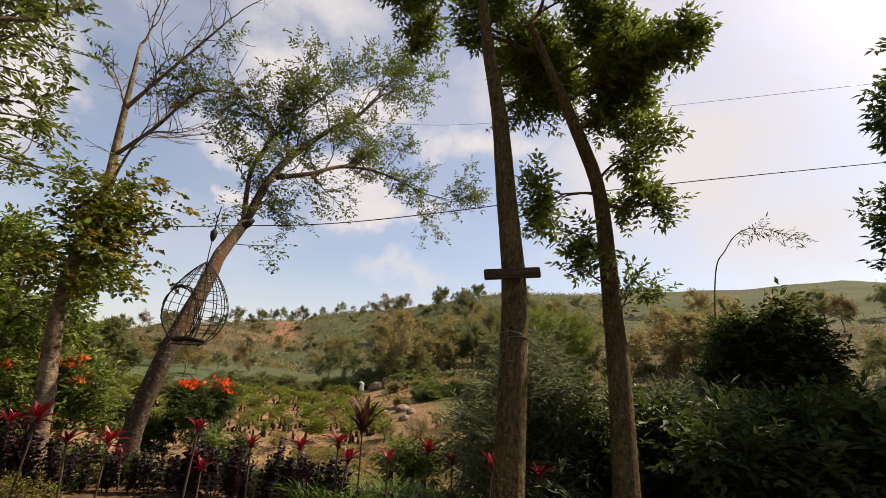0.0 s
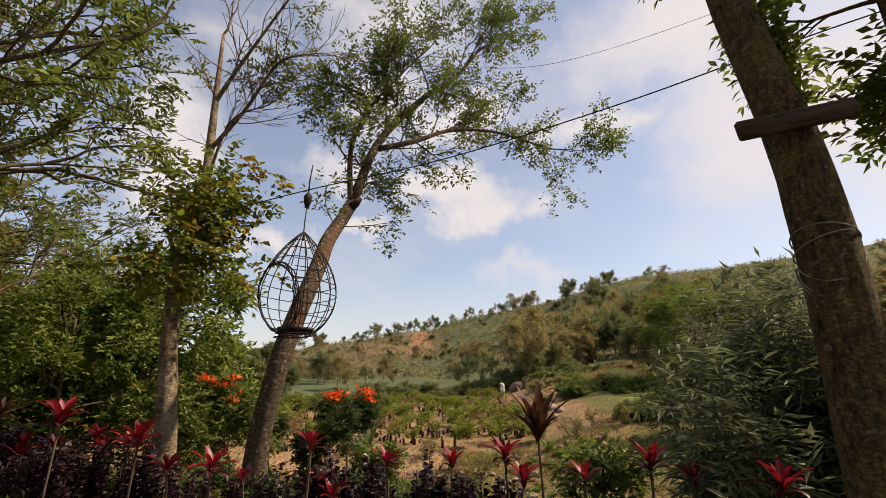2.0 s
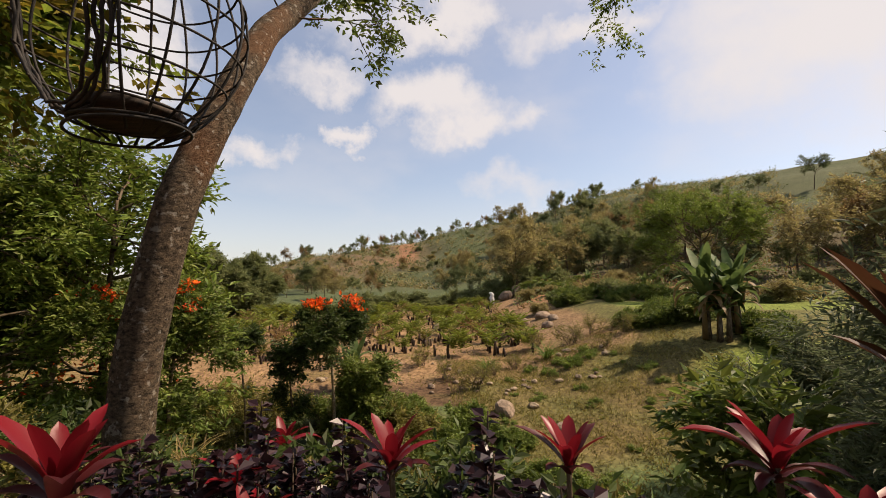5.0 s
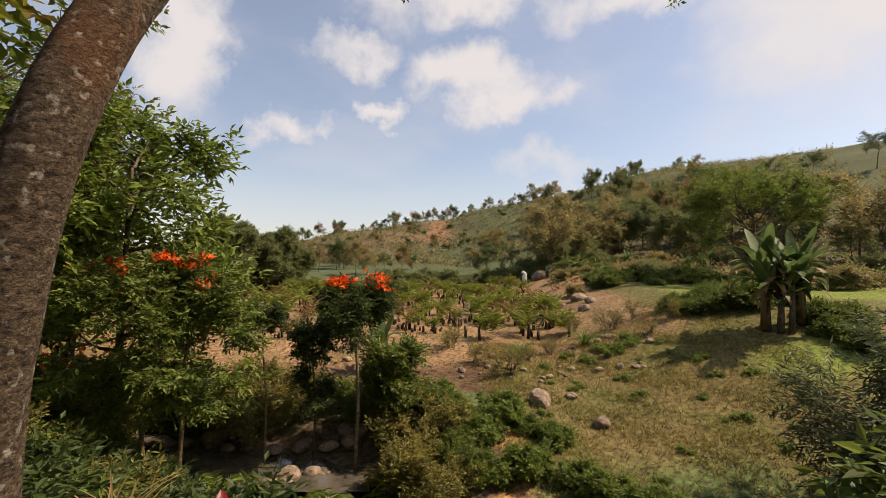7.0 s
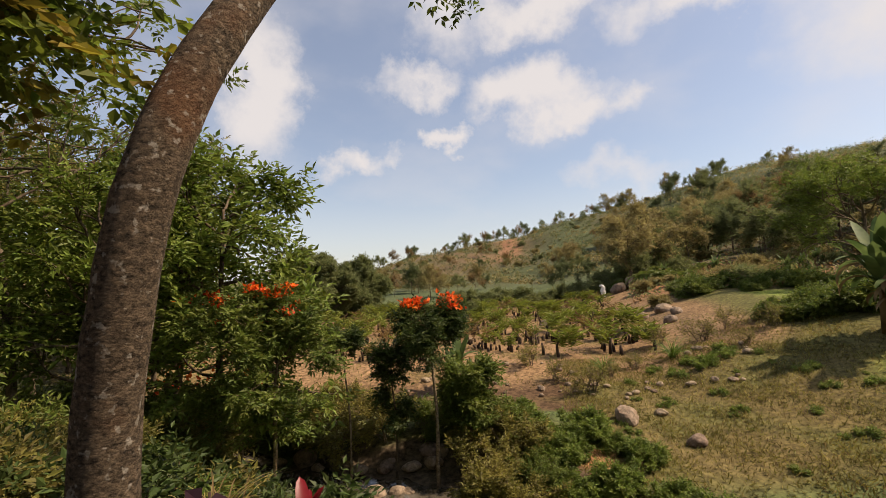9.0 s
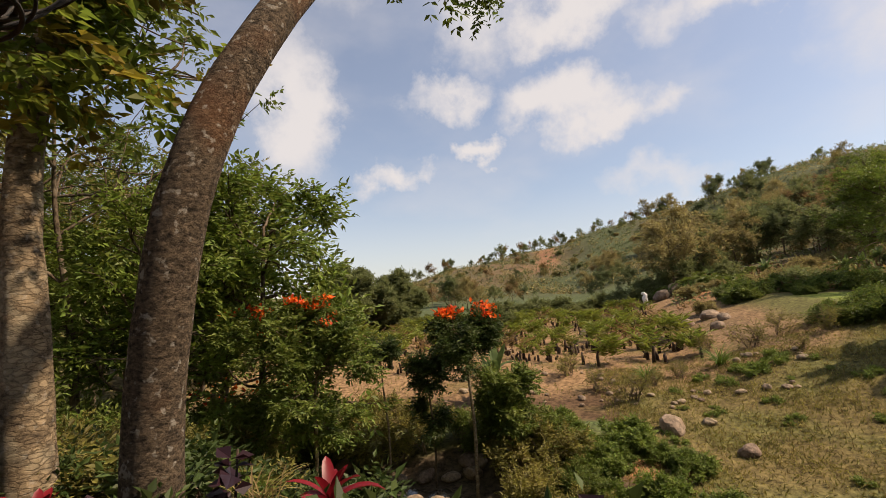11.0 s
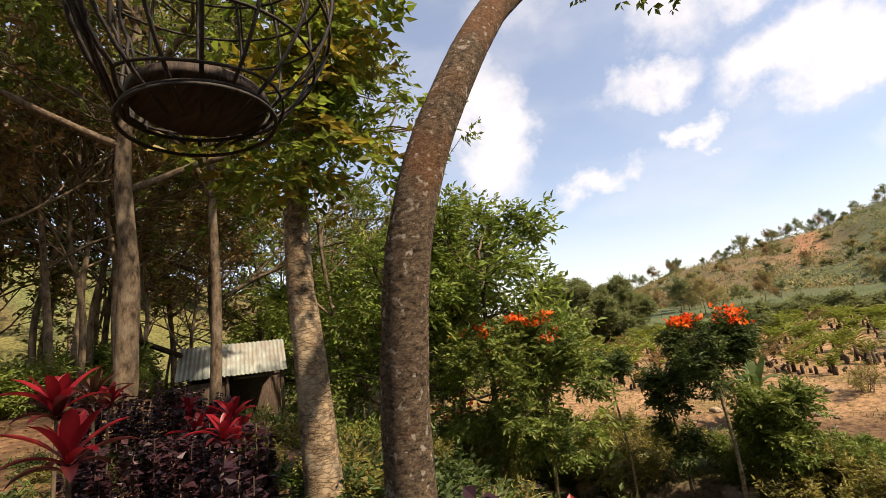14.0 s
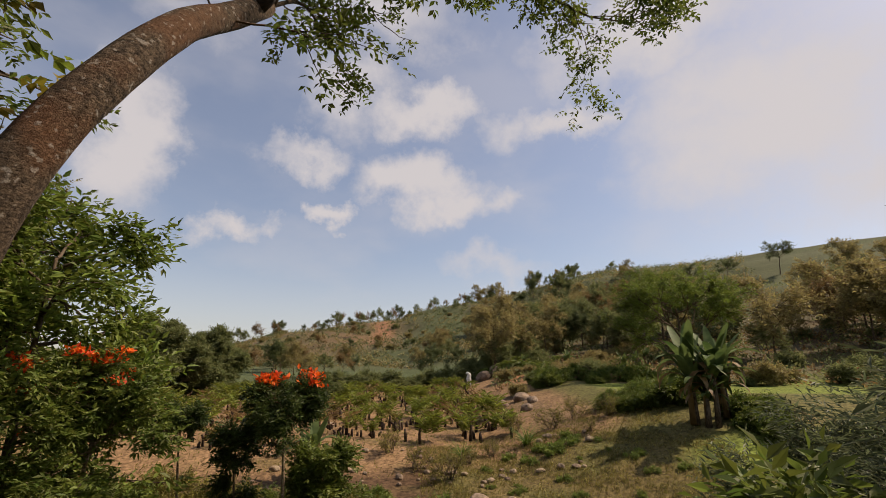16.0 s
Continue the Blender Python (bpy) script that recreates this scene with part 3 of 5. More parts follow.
# the leaning tree beside the hanging cage
tree_b = plant_tree("leaning_tree", (0, 0, 0), [(-2.19, 2.52, -0.15), (-2.12, 2.44, 0.4), (-2.09, 2.41, 1.0), (-1.99, 2.37, 1.6), (-1.87, 2.37, 2.2), (-1.74, 2.5, 2.8), (-1.63, 2.71, 3.3), (-1.56, 3.0, 3.8), (-1.53, 3.38, 4.3), (-1.44, 3.86, 4.8), (-1.3, 4.42, 5.45)],
                    [0.22, 0.168, 0.16, 0.155, 0.15, 0.145, 0.14, 0.136, 0.132, 0.126, 0.12], M_BARK, "leaning brown-barked tree with a thin spreading crown", [
    (0.9, (1, 0.1, -0.1), 0.7, 0.015, 1), (0.88, (-0.5, -0.6, 0.3), 0.6, 0.012, 1)], M_LEAF, 0.30, 0.105, 3, 2, 11, 22, 0.035, density=0.6, width=0.5,
    limbs=[([(-1.31, 4.36, 5.4), (-0.85, 4.8, 7.1), (0.16, 5.7, 8.9), (1.0, 6.5, 10.1), (1.7, 6.9, 11.3)], 0.11, 0.04, 1.1, 3),
           ([(-1.33, 4.3, 5.3), (-1.42, 4.5, 6.8), (-1.15, 4.9, 8.2), (-1.95, 5.3, 8.9)], 0.065, 0.03, 1.0, 3),
           ([(-0.8, 4.4, 6.7), (0.0, 5.0, 7.25), (0.8, 5.8, 8.0), (2.0, 6.4, 8.35), (3.5, 6.9, 8.2)], 0.07, 0.025, 1.0, 3),
           ([(-1.1, 4.8, 8.0), (-0.5, 5.4, 9.3), (0.29, 5.9, 10.6)], 0.035, 0.02, 0.9, 2),
           ([(-1.32, 4.3, 5.3), (-1.1, 5.3, 6.3), (-0.85, 6.5, 6.55)], 0.03, 0.012, 0.6, 1)])

piece("broken_stub", tube_mesh_data([tube([(-1.36, 4.2, 5.2), (-1.2, 4.16, 5.32), (-1.1, 4.14, 5.44)], [0.1, 0.085, 0.05], 9, 0.15, 4)]), M_SEAT, tree_b, "dark broken branch stub")

# the pale tree with climbing leaves
tree_c = plant_tree("pale_tree", (0, 0, 0), [(-3.37, 2.74, -0.15), (-3.51, 2.77, 0.5), (-3.64, 2.79, 1.5), (-3.78, 2.81, 2.5), (-3.87, 2.95, 3.6), (-3.83, 3.27, 5.2), (-3.97, 3.52, 6.3), (-4.12, 3.75, 7.4), (-4.3, 4.0, 9.2)],
                    [0.21, 0.165, 0.145, 0.125, 0.115, 0.095, 0.08, 0.065, 0.03], M_BARK_PALE, "pale blotched tree with bare top and climbing leaves", [
    (0.9, (-0.6, 0.3, 0.9), 0.8, 0.03, 3), (1.0, (0.2, 0.2, 1.0), 0.9, 0.03, 3)],
                    None, seed=21, sides=18, rough=0.04, minimum=0.003,
    limbs=[([(-3.95, 3.48, 6.1), (-3.25, 3.2, 6.83), (-2.57, 2.8, 7.6), (-1.9, 2.7, 7.75)], 0.045, 0.015, 0.75, 2), ([(-4.11, 3.74, 7.35), (-3.5, 3.4, 8.1), (-2.34, 3.0, 9.8)], 0.05, 0.02, 0.9, 2),
           ([(-3.83, 3.27, 5.2), (-3.38, 2.95, 6.4), (-2.55, 2.5, 6.5)], 0.03, 0.012, 0.6, 2)])
rng = np.random.default_rng(31)
cc, cd = [], []
for _ in range(290):
    h = rng.uniform(3.3, 5.4)
    base = np.array([np.interp(h, [2.5, 3.6, 5], [-3.75, -3.82, -3.75]), np.interp(h, [2.5, 3.6, 5.2], [2.8, 2.93, 3.2]), h])
    out = np.array([rng.normal(0.3, 0.8), rng.normal(-0.25, 0.7), rng.normal(0, 0.35)])
    cc.append(base + out * rng.uniform(0.15, 0.75))
    cd.append(out)
cc, cd = np.array(cc), np.array(cd)
piece("climbing_foliage", sprays(rng, cc[:205], cd[:205], 0.3, 0.14, 3, 2, 0.6, 0.5), M_VINE, tree_c, "green climbing leaves", smooth=False)
piece("yellow_foliage", sprays(rng, cc[205:], cd[205:], 0.28, 0.14, 3, 2, 0.6, 0.5), M_LEAF_YELLOW, tree_c, "yellowing climbing leaves", smooth=False)

# the two trees by the terrace edge, one with a plank nailed on
tree_a = plant_tree("plank_tree", (0, 0, 0), [(2.54, -2.4, 0.0), (2.52, -2.36, 0.9), (2.54, -2.33, 2.2), (2.56, -2.24, 3.25), (2.5, -2.05, 4.4), (2.42, -1.88, 5.7), (2.24, -1.76, 6.9), (2.05, -1.6, 8.6)],
                    [0.21, 0.17, 0.155, 0.145, 0.13, 0.11, 0.09, 0.06], M_BARK_OLIVE, "tall straight mossy tree with a plank nailed across", [
    (0.80, (0.9, 0.9, 0.4), 1.1, 0.04, 3), (0.9, (0.7, 1.0, 0.5), 1.1, 0.04, 3), (0.95, (-0.4, 0.9, 0.7), 1.0, 0.04, 3), (1.0, (0.2, -0.8, 0.8), 1.3, 0.04, 3)], M_LEAF_BRIGHT, 0.34, 0.12, 4, 3, 41, 18, 0.04)
tree_a2 = plant_tree("edge_tree", (0, 0, 0), [(4.42, -1.87, 0.0), (4.45, -1.74, 1.2), (4.48, -1.65, 2.3), (4.44, -1.6, 3.2), (4.31, -1.66, 4.2), (4.08, -1.8, 5.0), (3.66, -1.88, 5.8), (3.3, -1.85, 6.6), (2.95, -1.7, 7.6)],
                     [0.2, 0.165, 0.15, 0.135, 0.115, 0.10, 0.09, 0.07, 0.05], M_BARK_OLIVE, "dark curved tree with leafy side shoots", [
    (0.60, (0.9, -0.2, 0.15), 0.5, 0.025, 2), (0.62, (-0.9, 0.2, 0.1), 0.5, 0.025, 2), (0.66, (0.4, -0.6, 0.3), 0.5, 0.025, 2), (0.46, (-0.8, -0.2, 0.05), 0.5, 0.02, 1), (0.44, (-0.6, 0.3, 0.2), 0.4, 0.02, 1), (0.38, (0.6, 0.2, 0.7), 0.45, 0.015, 1), (0.9, (0.9, 0.3, 0.5), 0.8, 0.04, 3), (0.84, (0.9, -0.2, 0.5), 0.8, 0.03, 3), (1.0, (0.6, 0.5, 0.8), 0.9, 0.04, 3), (0.95, (-0.2, 0.8, 0.5), 0.9, 0.04, 3), (0.78, (0.8, 0.5, 0.3), 0.6, 0.03, 2)],
                     M_LEAF_BRIGHT, 0.3, 0.12, 4, 3, 51, 16, 0.04)

# a plank nailed to the tree, with wire wound below it
plank = thing("plank", (2.45, -2.415, 3.3), "short brown plank nailed across a tree trunk", "plank")
piece("board", box_data(0.66, 0.045, 0.125), M_PLANK, plank).rotation_euler = (0, radians(-8), radians(-14))
wire = thing("wire_coil", (2.545, -2.31, 2.5), "pale wire wound loosely round a tree trunk", "wire")
for k in range(5):
    ang = np.linspace(0, 2 * np.pi, 40)
    loop = np.stack([0.160 * np.cos(ang), 0.160 * np.sin(ang), 0.05 * k - 0.12 + 0.06 * np.sin(ang + k) - (0.16 * np.clip(np.sin(ang - 2.4 - 0.2 * k), 0, 1) if k < 3 else 0)], 1)
    piece("strand", tube_mesh_data([tube(loop, 0.005, 5)]), M_WIRE, wire)

# ---- hanging cage ----
CX, CY, SEAT_Z = -1.28, 0.80, 2.385
cage = thing("hanging_cage", (CX, CY, SEAT_Z), "egg-shaped woven rod cage swing hanging with a round wooden seat", "hanging swing")


def egg(u):
    """Radius of the cage at a share u of its height."""
    return 0.45 * math.sin(math.pi * min(1, max(0, u)) ** 0.78) ** 0.8 if 0 < u < 1 else 0.0


CAGE_H, CAGE_LOW = 1.34, -0.13
OPEN_A = -2.15
for k in range(16):
    a = 2 * math.pi * k / 16
    pts = []
    for u in np.linspace(0.03, 1.0, 16):
        r = max(egg(u), 0.015)
        pts.append((r * math.cos(a), r * math.sin(a), CAGE_LOW + CAGE_H * u))
    off = abs((a - OPEN_A + math.pi) % (2 * math.pi) - math.pi)
    if off < 0.62:
        pts = pts[9:]
    piece("rod", tube_mesh_data([tube(smooth_line(pts, 22), 0.0065, 5, 0.1, k)]), M_IRON, cage)
for u in (0.1, 0.2, 0.3, 0.4, 0.5, 0.6, 0.7, 0.8, 0.89):
    ang = np.linspace(0, 2 * np.pi, 40)
    if u < 0.62:
        ang = np.linspace(OPEN_A + 0.68, OPEN_A + 2 * np.pi - 0.68, 40)
    r = egg(u)
    piece("ring", tube_mesh_data([tube(np.stack([r * np.cos(ang), r * np.sin(ang), CAGE_LOW + CAGE_H * u + 0.01 * np.sin(3 * ang)], 1), 0.0055, 5)]), M_IRON, cage)
rng = np.random.default_rng(61)
for k in range(4):
    s = np.linspace(0, 2 * np.pi, 44)
    cx_, w_, h_ = math.cos(OPEN_A), 0.30 + 0.015 * k, 0.37 + 0.01 * k
    along = w_ * np.cos(s)
    up = 0.42 + h_ * np.sin(s)
    r = np.array([egg(float(np.clip((v) / CAGE_H + 0.05, 0.03, 0.97))) for v in up])
    dirx, diry = math.cos(OPEN_A), math.sin(OPEN_A)
    depth = np.sqrt(np.clip(r * r - along * along, 0.0, None))
    pts = np.stack([dirx * depth - diry * along, diry * depth + dirx * along, CAGE_LOW + 0.06 + up], 1) + rng.normal(0, 0.006, (44, 3))
    piece("opening_hoop", tube_mesh_data([tube(pts, 0.008, 5)]), M_IRON, cage)
for k in range(2):
    ang = np.linspace(0, 2 * np.pi, 40)
    piece("base_hoop", tube_mesh_data([tube(np.stack([(0.22 + 0.012 * k) * np.cos(ang), (0.22 + 0.012 * k) * np.sin(ang), -0.035 - 0.035 * k + 0.02 * np.sin(ang + k)], 1), 0.007, 6)]), M_IRON, cage)
bm = bmesh.new()
bmesh.ops.create_cone(bm, cap_ends=True, segments=36, radius1=0.2, radius2=0.215, depth=0.05)
bmesh.ops.bevel(bm, geom=[e for e in bm.edges if e.is_boundary or len(e.link_faces[0].verts) > 4 or len(e.link_faces[-1].verts) > 4], offset=0.01, segments=2, affect="EDGES")
bmesh.ops.triangulate(bm, faces=bm.faces[:])
piece("seat", (np.array([v.co[:] for v in bm.verts]), np.array([[v.index for v in f.verts] for f in bm.faces])), M_SEAT, cage, "round dark wooden seat disc")
bm.free()
piece("rope", tube_mesh_data([tube([(0, 0, 1.10), (-0.01, 0.03, 1.35), (-0.02, 0.12, 1.62)], 0.008, 6)]), M_IRON, cage)
piece("pulley", tube_mesh_data([tube([(-0.02, 0.12, 1.58), (-0.02, 0.12, 1.66), (-0.02, 0.13, 1.74), (-0.02, 0.13, 1.80)], [0.02, 0.05, 0.055, 0.015], 8, 0.1, 3)]), M_IRON, cage)
piece("hook_rope", tube_mesh_data([tube([(-0.02, 0.13, 1.78), (-0.02, 0.14, 1.95), (0.0, 0.15, 2.2)], 0.01, 6)]), M_IRON, cage)


# ---- cables ----
def cable(points, r, label):
    ob = thing("cable", points[0], label, "cable")
    p = smooth_line(points, 40) - np.array(points[0])
    piece("strand", tube_mesh_data([tube(p, r, 5)]), M_CABLE, ob)


cable([(-3.75, 2.3, 4.15), (-1.46, 1.05, 4.24), (0.4, 0.4, 4.42), (2.4, -0.3, 4.8), (5.5, -1.6, 5.42), (14, -4.6, 7.0)], 0.008, "thin black cable strung between trees")
cable([(-0.2, 3.6, 8.2), (4.1, 6.1, 10.45), (9.5, 3.1, 10.8), (20, -6, 10.2)], 0.006, "thin black cable running high past trees")


# ---- cordylines and hedge along the terrace edge ----
def strap_leaf(length, width, arch, segs=6, fold=0.25):
    """A long leaf that arches over, folded along its midrib; base at the origin, leaning towards +x."""
    pts, z, x, a = [], 0.0, 0.0, math.pi / 2 - 0.35
    step = length / segs
    for k in range(segs + 1):
        pts.append((x, z))
        a -= arch / segs
        x, z = x + step * math.cos(a), z + step * math.sin(a)
    verts, faces = [], []
    for k, (px, pz) in enumerate(pts):
        u = k / segs
        w = width * (0.22 + 0.78 * math.sin(math.pi * min(1, u * 0.92 + 0.08)) ** 0.8) * (1 if k < segs else 0.05)
        verts += [(px, -w / 2, pz + w * fold), (px, 0, pz), (px, w / 2, pz + w * fold)]
        if k:
            b = 3 * (k - 1)
            for s in (0, 1):
                faces += [(b + s, b + s + 1, b + s + 4), (b + s, b + s + 4, b + s + 3)]
    return verts, faces


LEAF_SHAPES = {}


def cordyline(at, stem_h, leaf_len, mat, label, count=15, seed=0, heads=1, upright=0.0):
    rng = np.random.default_rng(seed)
    top = thing("cordyline", (at[0], at[1], gz(*at[:2]) - 0.03), label, "cordyline", "cordylines along the edge")
    for h in range(heads):
        lean = np.array([rng.normal(0, 0.05) + 0.12 * h, rng.normal(0, 0.05) - 0.08 * h, 0])
        hh = stem_h * (1 - 0.2 * h)
        line = smooth_line([(0, 0, 0), lean * 0.5 + (0, 0, hh * 0.5), lean + (0, 0, hh)], 10)
        piece("stem", tube_mesh_data([tube(line, np.linspace(0.016, 0.011, 10), 7, 0.08, seed)]), M_BARK_FOREST, top)
        for k in range(count):
            age = k / (count - 1)
            tone = M_CORDY_OLD if mat is M_CORDY_RED and age > 0.62 else mat
            kind = (tone.name, int(age * 3.99), round(leaf_len, 2), upright)
            if kind not in LEAF_SHAPES:
                arch = 0.35 * (1 - 0.6 * upright) + (1.5 - 1.05 * upright) * (kind[1] / 3)
                LEAF_SHAPES[kind] = mesh_from("leaf", *strap_leaf(leaf_len * (0.72 + 0.3 * (kind[1] in (1, 2))), leaf_len * (0.14 if mat is M_CORDY_DARK else 0.22), arch), tone)
            leaf = piece("leaf", LEAF_SHAPES[kind], tone, top)
            leaf.location = Vector(line[-1]) - Vector((0, 0, 0.16 * age * leaf_len * 1.6))
            leaf.rotation_euler = (0, radians(rng.uniform(-6, 6)) + 0.5 * age * (1 - upright), k * 2.4 + rng.normal(0, 0.2))
            s = rng.uniform(0.8, 1.15)
            leaf.scale = (s, s, s)
    return top


RED = "cordyline with crimson leaves in a rosette on a bare stem"
DARK = "tall cordyline with dark bronze leaves on a bare stem"
for k, (x, y, top_z, ln, mat, n, hd, up) in enumerate([
        (2.2, -0.45, 1.16, 0.30, M_CORDY_RED, 15, 1, 0.4), (1.75, -0.1, 0.98, 0.24, M_CORDY_RED, 13, 1, 0.3), (1.37, -0.12, 1.40, 0.47, M_CORDY_DARK, 34, 1, 0.9), (1.1, 0.13, 1.14, 0.27, M_CORDY_RED, 16, 2, 0.3),
        (0.54, 0.62, 1.0, 0.24, M_CORDY_RED, 13, 1, 0.6), (-0.09, 0.66, 1.0, 0.25, M_CORDY_RED, 14, 1, 0.5), (-0.75, 0.9, 0.62, 0.25, M_CORDY_RED, 13, 1, 0.3), (-0.79, -0.19, 1.27, 0.22, M_CORDY_RED, 15, 1, 0.5),
        (2.6, -0.5, 1.02, 0.26, M_CORDY_RED, 13, 1, 0.2), (2.85, -1.1, 1.1, 0.26, M_CORDY_RED, 13, 1, 0.2), (3.5, -1.15, 1.0, 0.26, M_CORDY_RED, 13, 1, 0.2), (4.9, -1.3, 1.05, 0.3, M_CORDY_RED, 13, 1, 0.2), (5.7, -1.5, 1.1, 0.3, M_CORDY_RED, 13, 2, 0.2),
        (-0.85, 1.25, 0.72, 0.24, M_CORDY_RED, 13, 1, 0.3), (-1.95, 1.75, 0.68, 0.24, M_CORDY_RED, 13, 1, 0.3), (-2.95, 0.9, 1.22, 0.34, M_CORDY_RED, 16, 1, 0.2), (-2.3, 0.55, 0.98, 0.26, M_CORDY_RED, 14, 1, 0.2), (-3.9, 1.0, 1.42, 0.36, M_CORDY_RED, 20, 1, 0.3), (-3.6, 2.0, 1.05, 0.28, M_CORDY_RED, 14, 1, 0.2), (-4.3, 2.4, 1.1, 0.3, M_CORDY_RED, 15, 2, 0.2), (-4.9, 2.3, 0.95, 0.30, M_CORDY_RED, 14, 2, 0.2),
        (-5.6, 2.7, 0.95, 0.30, M_CORDY_RED, 14, 2, 0.2), (-6.8, 3.1, 1.05, 0.3, M_CORDY_RED, 14, 2, 0.2), (-5.0, 1.5, 1.45, 0.34, M_CORDY_DARK, 18, 1, 0.2), (-6.6, 2.0, 1.3, 0.34, M_CORDY_RED, 16, 1, 0.2), (-1.85, 0.35, 1.02, 0.30, M_CORDY_RED, 14, 1, 0.1), (-0.98, 2.42, 0.53, 0.28, M_CORDY_RED, 16, 1, 0.0)]):
    cordyline((x, y), top_z - gz(x, y), ln, mat, RED if mat is M_CORDY_RED else DARK, n, k + 70, hd, up)


def hedge_plant(seed, h):
    rng = np.random.default_rng(seed)
    top = thing("hedge_plant", (0, 0, 0), "upright hedge shrub with dense dark purple leaves", "shrub", "dark purple hedge")
    c, d = [], []
    stems = []
    for s in range(4 if h > 0.75 else 3):
        bx, by = rng.normal(0, 0.05 if h < 0.75 else 0.075, 2)
        hh = h * rng.uniform(0.75, 1.05)
        stems.append(tube([(bx * 0.4, by * 0.4, 0), (bx, by, hh * 0.5), (bx * 1.2, by * 1.2, hh)], [0.008, 0.006, 0.004], 5))
        for z in np.arange(0.08, hh, 0.024):
            for q in range(3):
                a = rng.uniform(0, 6.28)
                c.append((bx + 0.008 * math.cos(a), by + 0.008 * math.sin(a), z))
                d.append((math.cos(a), math.sin(a), 0.25))
    piece("stem", tube_mesh_data(stems), M_STUB, top)
    piece("foliage", leaves(rng, np.array(c), np.array(d), 0.075, 0.75, 0.25), M_HEDGE, top, smooth=False)
    return top


hedge_kinds = [hedge_plant(90 + k, 0.54 + 0.07 * k) for k in range(4)]
tall_kinds = [hedge_plant(95 + k, 0.78 + 0.09 * k) for k in range(3)]
HEDGE = [(1.2, 0.35), (0.6, 0.8), (-0.3, 1.05), (-1.3, 1.45), (-2.9, 1.65), (-4.2, 2.3), (-6.0, 2.9), (-8.5, 3.8)]
hp = smooth_line([(x, y, 0) for x, y in HEDGE], 62)
rng = np.random.default_rng(101)
hedge_spots = [(p[0] + rng.normal(0, 0.07), p[1] + rng.normal(0, 0.08), 0) for p in hp]
hedge_spots += [(rng.uniform(-5.0, -3.4), rng.uniform(0.9, 2.2), 1) for _ in range(11)] + [(rng.uniform(-9, -5), 2.6 + rng.uniform(-0.5, 0.7), 1) for _ in range(14)]
stood = set()
for x, y, tall in hedge_spots:
    kinds = tall_kinds if tall else hedge_kinds
    source = kinds[int(rng.integers(len(kinds)))]
    m = Matrix.Translation((x, y, gz(x, y) - 0.02)) @ Matrix.Rotation(rng.uniform(0, 6.28), 4, "Z")
    s = rng.uniform(0.8, 1.2)
    if source.name in stood:
        source = copy_thing(source, m)
    stood.add(source.name)
    source.matrix_basis = m
    source.scale = (s, s, s)


def blades(rng, count, length, width, arch=1.3, spread=0.06):
    out = []
    for _ in range(count):
        v, f = strap_leaf(length * rng.uniform(0.6, 1.15), width, arch * rng.uniform(0.5, 1.4), 5, 0.2)
        a = rng.uniform(0, 6.28)
        v = np.array(v)
        c, s = math.cos(a), math.sin(a)
        v = np.stack([v[:, 0] * c - v[:, 1] * s, v[:, 0] * s + v[:, 1] * c, v[:, 2]], 1) + np.array([*rng.normal(0, spread, 2), 0])
        out.append((v, f))
    return joined(out)


def grass_clump(seed, count, length, width, mat, label):
    top = thing("grass_clump", (0, 0, 0), label, "grass clump", "grass clumps")
    piece("tuft", blades(np.random.default_rng(seed), count, length, width), mat, top)
    return top


straps = [grass_clump(110 + k, 46, 0.62, 0.026, M_GRASS, "clump of arching green strap leaves") for k in range(3)]
rng = np.random.default_rng(111)
first = [True] * 3
for k in range(70):
    x = 0.75 + 6.25 * rng.random() ** 1.5
    y = float(edge_y(x)) - rng.uniform(-0.35, 0.9) - 0.35
    q = int(rng.integers(3))
    m = Matrix.Translation((x, y, gz(x, y) - 0.02)) @ Matrix.Rotation(rng.uniform(0, 6.28), 4, "Z")
    if first[q]:
        straps[q].matrix_basis, first[q] = m, False
    else:
        copy_thing(straps[q], m)

for k in range(16):
    x, y = rng.uniform(1.55, 2.7), rng.uniform(0.0, 0.75)
    copy_thing(straps[k % 3], Matrix.Translation((x, y, gz(x, y) - 0.02)) @ Matrix.Rotation(rng.uniform(0, 6.28), 4, "Z"))

# fallen leaves on the bare ground
rng = np.random.default_rng(115)
lx, ly = rng.uniform(-12, 7, 5200), rng.uniform(-8, 3.2, 5200)
keep = ly < edge_y(lx) - 0.1
lx, ly = lx[keep], ly[keep]
lp = np.stack([lx, ly, height(lx, ly) + 0.012], 1)
ld = np.stack([rng.normal(0, 1, len(lx)), rng.normal(0, 1, len(lx)), rng.normal(0.1, 0.12, len(lx))], 1)
tagged(new("fallen_leaves", mesh_from("fallen_leaves", *leaves(rng, lp, ld, 0.085, 0.5, 0.1), M_LEAF_DRY, False)), "dry brown leaves scattered on bare soil", "leaf litter", kind="stuff")

